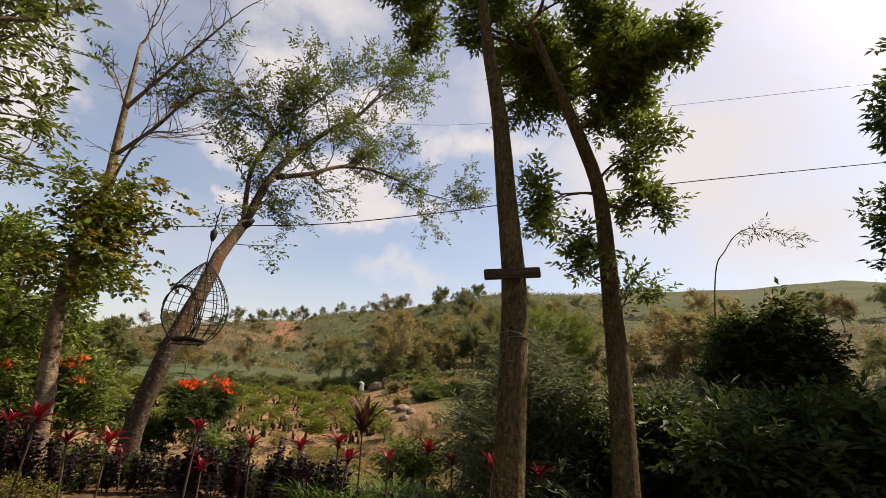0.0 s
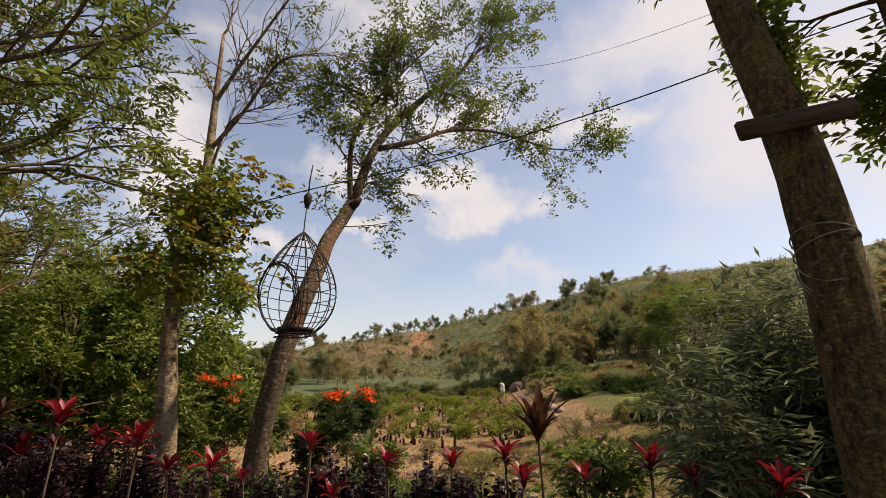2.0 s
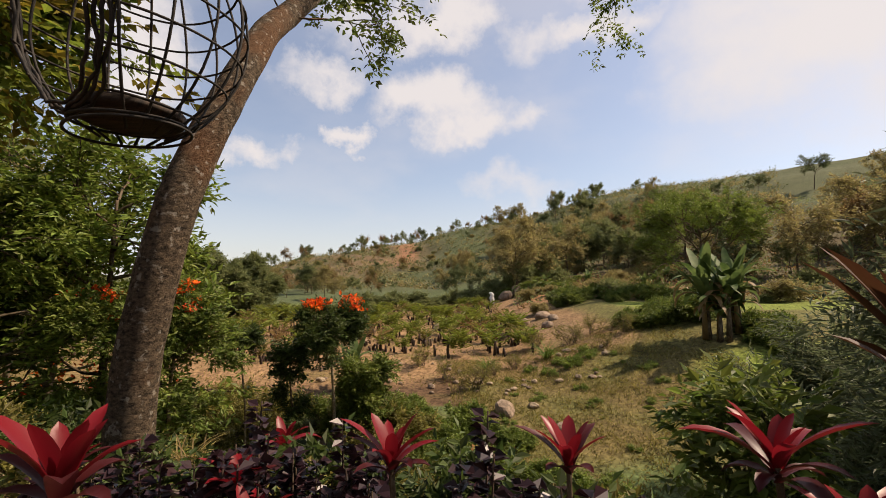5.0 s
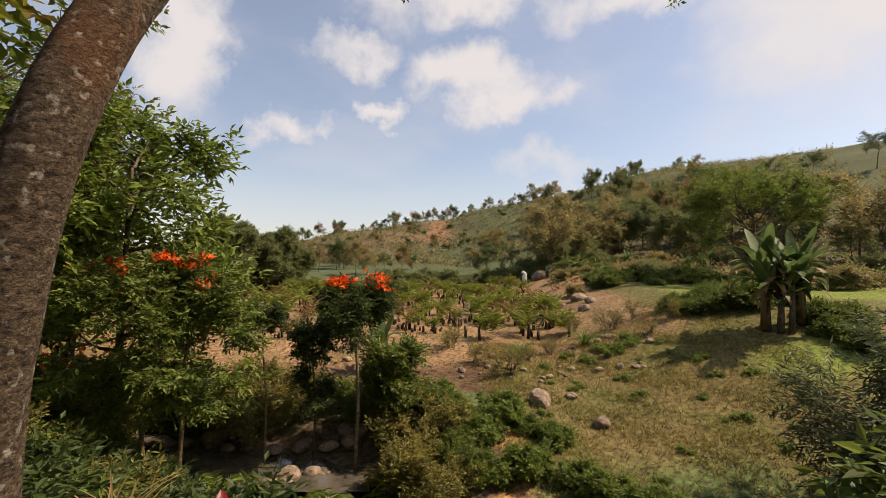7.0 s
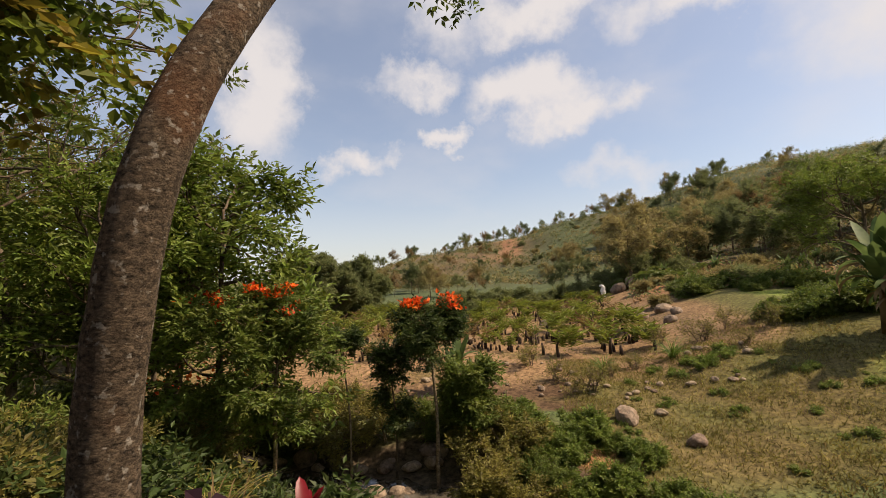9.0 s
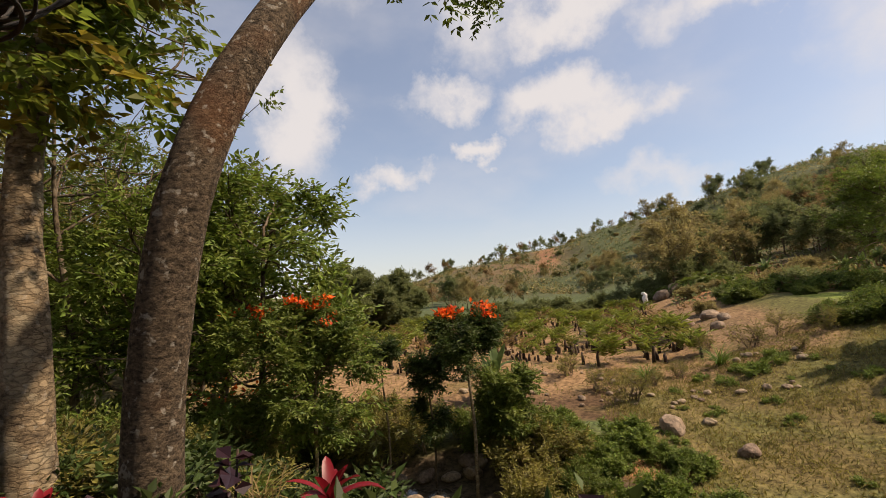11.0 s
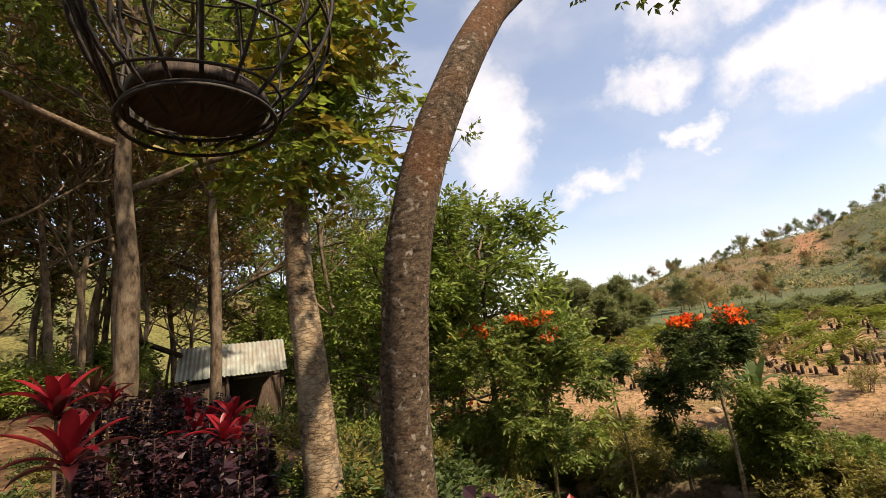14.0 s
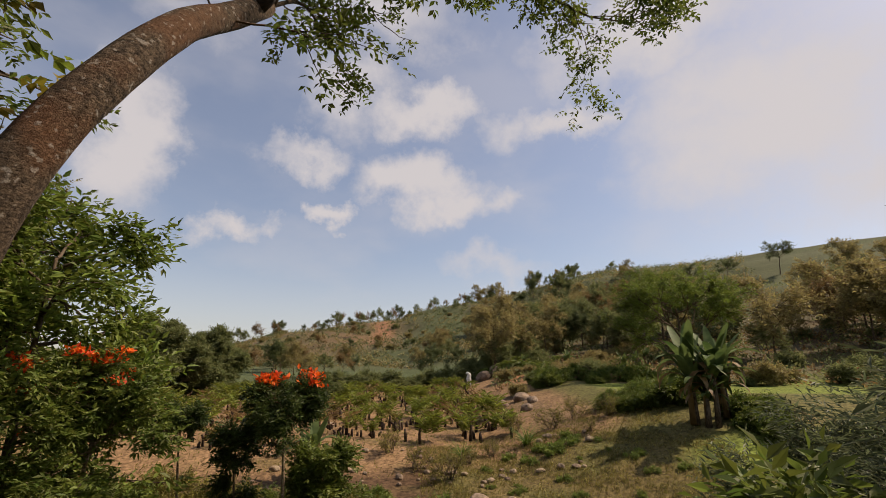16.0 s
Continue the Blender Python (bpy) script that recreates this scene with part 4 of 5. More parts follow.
# low split-bamboo fence behind the hedge
fence = thing("bamboo_fence", (0, 0, 0), "low fence of old split bamboo rails", "fence")
fp = smooth_line([(2.2, -0.1, 0), (1.2, 0.45, 0), (0.5, 0.85, 0), (-0.3, 1.1, 0), (-1.5, 1.8, 0)], 13)
for k in range(12):
    a, b = fp[k], fp[k + 1]
    for h in (0.12, 0.20, 0.28):
        piece("rail", tube_mesh_data([tube([(a[0], a[1], gz(a[0], a[1]) + h), (b[0], b[1], gz(b[0], b[1]) + h + 0.01)], 0.022, 7)]), M_BAMBOO, fence)
    piece("post", tube_mesh_data([tube([(a[0], a[1], gz(a[0], a[1]) - 0.1), (a[0], a[1], gz(a[0], a[1]) + 0.33)], 0.022, 8)]), M_BAMBOO, fence)


# ---- shrubs ----
def shrub(name, seed, size, mat, label, category="shrub", lean=0.5, leaf=0.14, pairs=4, per_tip=2, stems=7, depth=2, width=0.42, group="", droop=0.3):
    """A bush of several stems with a ragged crown."""
    rng = np.random.default_rng(seed)
    top = thing(name, (0, 0, 0), label, category, group)
    tubes, tips = [], []
    for _ in range(stems):
        a = rng.uniform(0, 6.28)
        grow(rng, (0.1 * size * math.cos(a), 0.1 * size * math.sin(a), -0.1), (lean * math.cos(a), lean * math.sin(a), 1), size * 0.42, 0.02 * size ** 0.5, depth, tubes, tips, 0.35, 0.05)
    piece("branch", branch_data(tubes, 0.003, 4), M_TWIG, top)["kind"] = "stuff"
    t, d = tip_arrays(tips)
    piece("foliage", sprays(rng, t, d, leaf * 2.4, leaf, pairs, per_tip, width, droop), mat, top, smooth=False)
    return top


PLACED = set()


def scatter(source, spots, rng, low=0.8, high=1.2, sink=0.05):
    for x, y in spots:
        s = rng.uniform(low, high)
        m = Matrix.Translation((x, y, gz(x, y) - sink)) @ Matrix.Rotation(rng.uniform(0, 6.28), 4, "Z")
        if source.name not in PLACED:
            PLACED.add(source.name)
            source.matrix_basis = m
            source.scale = (s, s, s)
        else:
            ob = copy_thing(source, m)
            ob.scale = (s, s, s)


rng = np.random.default_rng(120)
bamboo_bush = shrub("feathery_bush", 121, 3.7, M_LEAF_GREY, "large feathery grey-green bush at the bank", "bush", 0.55, 0.17, 5, 3, 9, 3, 0.2, droop=0.7)
scatter(bamboo_bush, [(6.0, 0.8), (7.4, 2.2), (8.8, 0.4), (9.6, 3.2), (12.0, 1.0), (10.6, 5.6), (13.4, 8.8), (11.5, -1.2), (14.5, -0.5)], rng, 0.85, 1.15)
scatter(bamboo_bush, [(15.4, 10.8), (14.6, 8.6)], rng, 1.9, 2.0)
dark_bush = shrub("dark_shrub", 122, 2.6, M_LEAF_DARK, "dense dark green shrub in shade", "bush", 0.5, 0.18, 4, 3, 8, 2, 0.45)
scatter(dark_bush, [(6.7, -2.0), (7.5, -2.5), (8.6, -2.4), (11, -3), (8.6, 8.6), (5.6, -1.2)], rng, 0.75, 1.0)
scatter(dark_bush, [(5.4, 4.4), (6.2, 5.4)], rng, 0.55, 0.65)
gully_bush = shrub("gully_shrub", 123, 2.2, M_LEAF, "green shrub growing in the gully", "bush", 0.5, 0.15, 4, 3, 8, 2, 0.4, group="gully shrubs")
gully_olive = shrub("gully_shrub", 124, 2.6, M_LEAF_OLIVE, "olive green shrub growing in the gully", "bush", 0.45, 0.15, 4, 3, 8, 2, 0.4, group="gully shrubs")
spots = [(-9.5, 11.5), (-8.2, 13), (-10.5, 14.5), (-12, 12.5), (-7.6, 18.6), (-9.5, 19.2), (-5.4, 19.4), (-3.8, 19.9), (-11.8, 17), (-13.5, 15.2), (-2.6, 19.2), (-1.4, 18.8), (-0.6, 15.4), (0.4, 16.4), (-0.4, 17.6), (-14, 19),
         (-16, 17), (-11, 21), (-8, 21.2), (-13, 22.5), (-16.5, 21.5), (-19, 19), (-7.4, 7.2), (-8.6, 8.2), (-11, 9), (-13.5, 10.2)]
for k, p in enumerate(spots):
    scatter(gully_bush if k % 2 else gully_olive, [p], rng, 0.55, 1.1)
mound = shrub("creeper_mound", 125, 1.5, M_LEAF_BRIGHT, "low mound of lush green creeper", "bush", 0.8, 0.12, 4, 3, 10, 2, 0.6, group="creeper mounds")
scatter(mound, [(1.2, 17.6), (1.6, 18.6), (0.6, 18.9), (3.4, 18.4), (4.2, 17.6), (3.0, 16.2), (4.4, 15.4), (5.3, 14.6), (0.4, 20.3), (-0.2, 21.6), (2.3, 19.4), (6.4, 13.8), (1.6, 15.6)], rng, 0.5, 0.95)
orange_bush = shrub("flowering_shrub", 126, 3.0, M_LEAF, "dark leafy shrub with orange flowers on top", "bush", 0.45, 0.17, 4, 3, 8, 2, 0.4, group="flowering shrubs")
r2 = np.random.default_rng(127)
fc = np.array([(r2.normal(0, 0.75), r2.normal(0, 0.75), 2.75 + r2.normal(0, 0.3)) for _ in range(70)])
piece("blossom", leaves(r2, fc, np.tile([0, 0, 1.0], (70, 1)), 0.2, 0.8, 0.9), M_FLOWER, orange_bush, "orange red blossoms", smooth=False)
scatter(orange_bush, [(-11.6, 18.6), (-13.5, 17.4)], rng, 0.95, 1.2)

# first weed is dark green, and its dark tone also replaces shade on the bank
weeds = [shrub("bank_weed", 128, 0.62, M_LEAF_DARK, "small leafy dark green weed on the bank, darkened for shade", "weeds", 0.8, 0.085, 3, 2, 6, 1, 0.5, group="bank weeds"),
         shrub("bank_weed", 129, 0.55, M_LEAF_OLIVE, "small olive weed on the bank", "weeds", 0.8, 0.075, 3, 2, 6, 1, 0.45, group="bank weeds")]
dry_tuft = grass_clump(130, 40, 0.5, 0.012, M_DRYGRASS, "tuft of thin dry grass")
green_tuft = grass_clump(139, 36, 0.42, 0.016, M_GRASS, "tuft of green grass")
rng = np.random.default_rng(129)
for k in range(150):
    x = rng.uniform(-8, 5.5)
    y = float(edge_y(x)) + rng.uniform(-0.5, 3.6)
    scatter((weeds[0], weeds[1], dry_tuft, green_tuft)[k % 4], [(x, y)], rng, 0.6, 1.25, 0.03)
for k in range(40):
    x, y = rng.uniform(-9, -2.4), rng.uniform(0.2, 2.6)
    scatter((weeds[0], green_tuft, weeds[1])[k % 3], [(x, y)], rng, 0.4, 0.8, 0.03)
for name_, label_, mat_, count_, x0_, x1_, y0_, y1_, ln_ in (("slope_grass", "short olive grass covering the slope", M_LEAF_OLIVE, 46000, 2.0, 17, 14.5, 31, 0.16), ("slope_straw", "dry straw lying on the slope", M_DRYGRASS, 16000, 2.0, 17, 14.5, 33, 0.17),
                                                             ("field_weeds", "sparse low weeds over the field soil", M_LEAF_OLIVE, 12000, -24, 13, 25, 70, 0.22), ("field_straw", "dry stalks lying over the field", M_DRYGRASS, 9000, -24, 13, 25, 70, 0.2)):
    gx, gy = rng.uniform(x0_, x1_, count_), rng.uniform(y0_, y1_, count_)
    near_ = rng.random(count_) < 0.25 + 0.75 * soft(0.4 + 0.6 * wave(gx, gy, 0.9, len(name_)))
    gx, gy = gx[near_], gy[near_]
    tagged(new(name_, mesh_from(name_, *leaves(rng, np.stack([gx, gy, height(gx, gy)], 1), np.tile([0, 0, 0.7], (len(gx), 1)), ln_, 0.22, 0.7), mat_, False)), label_, "grass", kind="stuff")

# ---- saplings and the flowering tree in the gully ----
def young_tree(name, x, y, top_z, crown, mat, label, seed, flowers=0, bark=M_BARK_PALE, lean=(0, 0), per_tip=3, leaf=0.17, low=0.0):
    rng = np.random.default_rng(seed)
    base = gz(x, y) - 0.1
    h = top_z - base
    top = thing(name, (x, y, base), label, "tree")
    line = smooth_line([(0, 0, 0), (0.25 * lean[0] + 0.05, 0.25 * lean[1], h * 0.4), (lean[0] * 0.6 - 0.04, lean[1] * 0.6, h * 0.7), (lean[0], lean[1], h * 0.9)], 24)
    piece("trunk", tube_mesh_data([tube(line, np.linspace(0.075, 0.035, 24) if flowers else np.linspace(0.05, 0.022, 24), 9, 0.05, seed)]), bark, top)
    tubes, tips = [], []
    for k in range(15 if flowers > 20 else 9):
        a = k * 2.4
        grow(rng, line[23 - k % 4], (math.cos(a), math.sin(a), 0.3 if flowers > 20 else 0.55), crown * (0.21 if flowers > 20 else 0.38), 0.025, 2 if flowers else 1, tubes, tips, 0.3, 0.1)
    for k in range(int(low * 14)):
        a = rng.uniform(0, 6.28)
        grow(rng, line[int(rng.integers(9, 20))], (math.cos(a), math.sin(a), 0.2), crown * 0.3, 0.015, 1, tubes, tips, 0.3, 0.0)
    piece("branch", branch_data(tubes, 0.003, 4), bark, top)["kind"] = "stuff"
    t, d = tip_arrays(tips)
    piece("crown", sprays(rng, t, d, leaf * 2.4, leaf, 5, per_tip, 0.42, 0.35), mat, top, smooth=False)
    if flowers:
        fs = []
        high = t[t[:, 2] > np.quantile(t[:, 2], 0.75)]
        for _ in range(flowers):
            c = high[int(rng.integers(len(high)))] + (0, 0, 0.28)
            n = 26
            fs.append(leaves(rng, c + rng.normal(0, 0.09, (n, 3)) * (1.5, 1.5, 0.5), np.tile([0, 0, 0.8], (n, 1)), 0.17, 0.7, 0.8))
        piece("blossom", joined(fs), M_FLOWER, top, "orange red blossom clusters", smooth=False)
    return top


young_tree("flowering_tree", -2.95, 16.9, 1.05, 2.9, M_LEAF_DARK, "slender pale-stemmed tree with orange red flowers", 131, 26, lean=(-0.1, 0.1), low=0.1, per_tip=2, leaf=0.15)
young_tree("sapling", -6.15, 17.0, 0.55, 0.9, M_LEAF_DARK, "thin pale sapling with a small dark crown", 132, lean=(-0.4, 0.4), leaf=0.14)
young_tree("sapling", -4.6, 17.6, -0.2, 0.8, M_LEAF_DARK, "thin dark sapling with drooping leaves", 133, lean=(-0.2, 0.2), low=0.8, per_tip=2, bark=M_BARK_FOREST)
young_tree("sapling", -1.9, 18.0, -1.2, 1.6, M_LEAF, "leafy young tree in the gully", 134, low=1.0, per_tip=4)
young_tree("sapling", 3.0, 2.9, 0.62, 0.7, M_LEAF, "leafy young tree on the bank", 135, low=0.3, per_tip=1, leaf=0.16)
young_tree("flowering_tree", -8.5, 13.8, 1.1, 2.6, M_LEAF, "dark leafy tree with a few orange flowers", 136, 12, lean=(-0.1, 0.1), low=0.7, per_tip=2)
young_tree("flowering_tree", -7.4, 13.75, 0.2, 2.6, M_LEAF, "dark leafy tree with a few orange flowers", 137, 6, lean=(0.1, 0.1), low=0.9, per_tip=2)
arch = thing("bamboo_stalk", (9.3, 1.3, gz(9.3, 1.3)), "single arching bamboo stalk with drooping tip", "bamboo")
az = gz(9.3, 1.3)
aline = smooth_line([(0, 0, -0.1), (0.13, -0.13, 4.4 - az), (0.33, -0.4, 5.67 - az), (0.65, -0.8, 6.12 - az), (1.2, -1.4, 5.86 - az)], 30)
piece("culm", tube_mesh_data([tube(aline, np.linspace(0.02, 0.006, 30), 6)]), M_LEAF_OLIVE, arch)
ar = np.random.default_rng(138)
piece("foliage", sprays(ar, aline[19:], np.tile([0.6, -0.6, -0.1], (11, 1)), 0.3, 0.14, 4, 2, 0.2, 0.5), M_LEAF_GREY, arch, smooth=False)

# fern fronds by the stream
def fern(seed, length, mat, label, count=9, name="fern"):
    rng = np.random.default_rng(seed)
    top = thing(name, (0, 0, 0), label, "fern" if name == "fern" else "palm", name + "s")
    for k in range(count):
        a = k * 6.283 / count + rng.normal(0, 0.2)
        p, v, f = [], [], []
        ln = length * rng.uniform(0.75, 1.15)
        lift = rng.uniform(0.7, 1.3)
        for s in np.linspace(0, 1, 14):
            p.append((ln * s * math.cos(a) * 0.9, ln * s * math.sin(a) * 0.9, 0.1 + ln * (lift * s - (lift + 0.15) * s * s * 0.85)))
        p = np.array(p)
        c, d = [], []
        side = np.array([-math.sin(a), math.cos(a), 0.0])
        for q in range(2, 14):
            for sg in (-1, 1):
                for e in (0.0, 0.5):
                    pos = p[q] * (1 - e) + p[q - 1] * e
                    c.append(pos)
                    d.append(side * sg + (p[q] - p[q - 1]) * 3)
        lv, lf = leaves(rng, np.array(c), np.array(d), ln * 0.26, 0.2, 0.08)
        tv, tf = tube_mesh_data([tube(p, np.linspace(0.012, 0.004, 14) * length, 4)])
        piece("frond", joined([(lv, lf), (tv, tf)]), mat, top, smooth=False)
    return top


stream_fern = fern(141, 1.5, M_LEAF_BRIGHT, "arching bright green fern beside the stream")
scatter(stream_fern, [(-6.6, 14.6), (-3.0, 13.6), (-1.4, 14.6), (-7.4, 13.2)], rng, 0.8, 1.1)


# ---- stones ----
def stone_mesh(seed, flat=0.6):
    bm = bmesh.new()
    bmesh.ops.create_icosphere(bm, subdivisions=3, radius=0.5)
    off = Vector((seed * 3.1, seed * 1.7, 0))
    for v in bm.verts:
        n1 = noise.noise(v.co * 1.8 + off) * 0.35 + noise.noise(v.co * 4.5 + off) * 0.10
        v.co = v.co * (1 + n1)
        v.co.z *= flat
    me = bpy.data.meshes.new("stone")
    bm.to_mesh(me)
    bm.free()
    me.materials.append(M_ROCK)
    return me


STONES = [stone_mesh(k, 0.5 + 0.08 * k) for k in range(5)]


def stone(x, y, s, label="weathered grey-brown field stone", name="boulder", sink=0.12):
    ob = new(name, STONES[int(abs(x * 7 + y * 3)) % 5])
    ob.matrix_world = Matrix.Translation((x, y, gz(x, y) + s * (0.25 - sink))) @ Matrix.Rotation(x * 2 + y, 4, "Z") @ Matrix.Diagonal((s, s * 0.8, s, 1))
    tagged(ob, label, "stone", "stones")


stone(4.35, 21.2, 1.1, "flat pale boulder lying on the grass slope"), stone(6.4, 19.2, 0.75), stone(5.9, 21.8, 0.55)
rng = np.random.default_rng(150)
for _ in range(26):
    stone(rng.uniform(-9.5, -3.0), rng.choice([15.2, 15.5, 17.6, 18.0, 18.3, 16.6]) + rng.normal(0, 0.25), rng.uniform(0.35, 1.0), "smooth wet boulder in the stream bed", sink=0.0)
for _ in range(60):
    stone(rng.uniform(-6, 12), rng.uniform(23.5, 30), rng.uniform(0.18, 0.5))
for x, y, s in ((11, 45, 1.7), (13.4, 46, 2.0), (8, 41, 1.2), (12, 40, 1.2), (3, 52, 1.5), (-2, 46, 1.1), (13.5, 43, 1.3), (5, 47, 1.3), (-4, 40, 0.9), (10, 37, 0.8)):
    stone(x, y, s, "large rounded brown boulder in the field", sink=0.2)


# ---- the planted field ----
def field_clump(seed, fronds, stubs, size, mat=M_FROND):
    rng = np.random.default_rng(seed)
    top = thing("field_palm", (0, 0, 0), "clump of young palms with charred stem bases", "palm clump", "palm clumps in the field")
    for k in range(stubs):
        x, y = rng.normal(0, 0.42 * size, 2)
        h = rng.uniform(0.3, 0.75) * size
        piece("stem_base", tube_mesh_data([tube([(x, y, -0.1), (x + rng.normal(0, 0.04), y, h * 0.6), (x + rng.normal(0, 0.08), y, h)], [0.09, 0.075, 0.05], 7, 0.15, seed + k)]), M_STUB, top)
    c, d = [], []
    for _ in range(fronds):
        a, bx, by = rng.uniform(0, 6.28), *rng.normal(0, 0.3 * size, 2)
        ln = size * rng.uniform(0.8, 1.4)
        for s in np.linspace(0.15, 1, 9):
            pos = np.array([bx + 0.55 * ln * s * s * math.cos(a), by + 0.55 * ln * s * s * math.sin(a), 0.3 + ln * (1.05 * s - 0.35 * s * s)])
            for sg in (-1, 1):
                c.append(pos)
                d.append((-sg * math.sin(a) + 0.5 * math.cos(a), sg * math.cos(a) + 0.5 * math.sin(a), 0.5))
    piece("frond", leaves(rng, np.array(c), np.array(d), 0.42 * size, 0.2, 0.15), mat, top, smooth=False)
    return top


clumps = [field_clump(160, 9, 7, 1.0), field_clump(161, 12, 4, 1.1), field_clump(162, 6, 10, 0.9, M_LEAF_OLIVE), field_clump(163, 14, 2, 1.25), field_clump(164, 5, 3, 1.1, M_LEAF_DRY)]
rng = np.random.default_rng(165)
for row in range(13):
    y0 = 32 + row * 3.4
    for col in range(16):
        x0 = -24 + col * 2.7 + rng.normal(0, 0.7)
        if x0 > 10 + 0.1 * row or rng.random() < 0.22:
            continue
        scatter(clumps[int(rng.integers(5))], [(x0, y0 + rng.normal(0, 0.7) + 0.08 * x0)], rng, 0.95, 1.55)
reeds = grass_clump(170, 90, 1.7, 0.035, M_GRASS, "tall tuft of grassy reed in the field")
scatter(reeds, [(8.6, 28.8), (4.6, 27.8), (1.5, 44)], rng, 0.8, 1.15)
twigs = shrub("dry_bush", 171, 1.5, M_LEAF_OLIVE, "thin half-bare bush in the field", "bush", 0.3, 0.08, 3, 1, 6, 2, 0.4, group="dry field bushes")
scatter(twigs, [(2.0, 26.2), (4.8, 27), (6.4, 28.2), (11, 31), (13, 32), (-2, 27.5), (0.5, 29), (9, 33), (14.5, 30), (12.2, 28), (3.4, 24.6), (-5, 29)], rng, 0.7, 1.3)
low_scrub = shrub("low_scrub", 172, 0.8, M_LEAF_BRIGHT, "low green weeds on the slope", "weeds", 0.9, 0.10, 3, 2, 8, 1, 0.6, group="slope weeds")
scatter(low_scrub, [(rng.uniform(2.5, 15), rng.uniform(15.5, 27)) for _ in range(34)], rng, 0.2, 0.6)
scatter(low_scrub, [(9 + rng.normal(0, 1.5), 27.2 + rng.normal(0, 0.7)) for _ in range(12)], rng, 0.4, 0.9)

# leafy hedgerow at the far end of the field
row_bush = shrub("hedgerow_bush", 173, 2.6, M_HAZE_GREEN, "rounded green bush in a hedgerow", "bush", 0.7, 0.22, 3, 3, 9, 2, 0.5, group="hedgerow")
scatter(row_bush, [(-34 + k * 1.5, 66 - 0.1 * k + rng.normal(0, 0.8)) for k in range(20)], rng, 0.75, 1.0)
scatter(row_bush, [(-10 + k * 1.6, 84 + rng.normal(0, 2.5)) for k in range(24)], rng, 0.8, 1.3)


# ---- bananas and palms ----
def banana(seed, h, label):
    rng = np.random.default_rng(seed)
    top = thing("banana_plant", (0, 0, 0), label, "banana plant", "banana plants")
    for s in range(3):
        bx, by = rng.normal(0, 0.45, 2) if s else (0, 0)
        hh = h * (1 - 0.22 * s)
        piece("stem", tube_mesh_data([tube([(bx, by, -0.1), (bx + 0.05, by, hh * 0.28), (bx + 0.08, by, hh * 0.55)], [0.17, 0.13, 0.08], 9, 0.08, seed + s)]), M_LEAF_DRY if s == 1 else M_BARK_FOREST, top)
        for k in range(14):
            a = k * 2.4 + rng.normal(0, 0.2)
            v, f = strap_leaf(hh * 0.55 * rng.uniform(0.75, 1.15), hh * 0.11, (0.15, 0.9, 1.8, 2.7)[k % 4] + rng.normal(0, 0.15), 9, 0.15)
            v = np.array(v)
            c, sn = math.cos(a), math.sin(a)
            v = np.stack([v[:, 0] * c - v[:, 1] * sn + bx + 0.08, v[:, 0] * sn + v[:, 1] * c + by, v[:, 2] + hh * 0.5], 1)
            piece("leaf", (v, f), M_LEAF_DRY if k in (7, 11) else M_BANANA, top)
    return top


big_banana = banana(180, 5.3, "tall banana plant with broad drooping leaves")
scatter(big_banana, [(17.8, 24.3), (18.8, 25.2), (17.2, 25.4)], rng, 0.85, 1.1)
small_banana = banana(181, 2.4, "young banana plant with broad green leaves")
scatter(small_banana, [(-3.0, 24.5), (-17, 36), (34, 62), (30, 58), (26, 66), (38, 66), (22, 75), (42, 70)], rng, 0.8, 1.3)
palm = fern(182, 3.2, M_LEAF, "leafy palm at the foot of the hill", 14, "palm")
scatter(palm, [(17, 76), (20, 72), (24, 80), (29, 78), (13, 84), (22, 68)], rng, 0.9, 1.4)

# white figure and pale rocks at the field's end
white = thing("white_statue", (12.6, 72, gz(12.6, 72) + 0.1), "white plaster animal statue standing in the field", "statue")
piece("figure", tube_mesh_data([tube(smooth_line([(0, 0, -0.1), (0, 0, 0.8), (-0.1, 0, 1.6), (0.05, 0, 2.3), (-0.35, 0, 2.7), (-0.7, 0, 2.5)], 16), np.interp(np.linspace(0, 1, 16), [0, 0.3, 0.6, 0.85, 1], [0.4, 0.55, 0.42, 0.3, 0.14]), 10, 0.08, 1)]), M_WHITE, white)
white.scale = (0.7, 0.7, 0.62)
for x, y, s in ((15, 73, 2.2), (17.2, 74, 2.6), (19.0, 75, 2.0)):
    stone(x, y, s, "pale whitish boulder at the end of the field", "pale_boulder", 0.0)


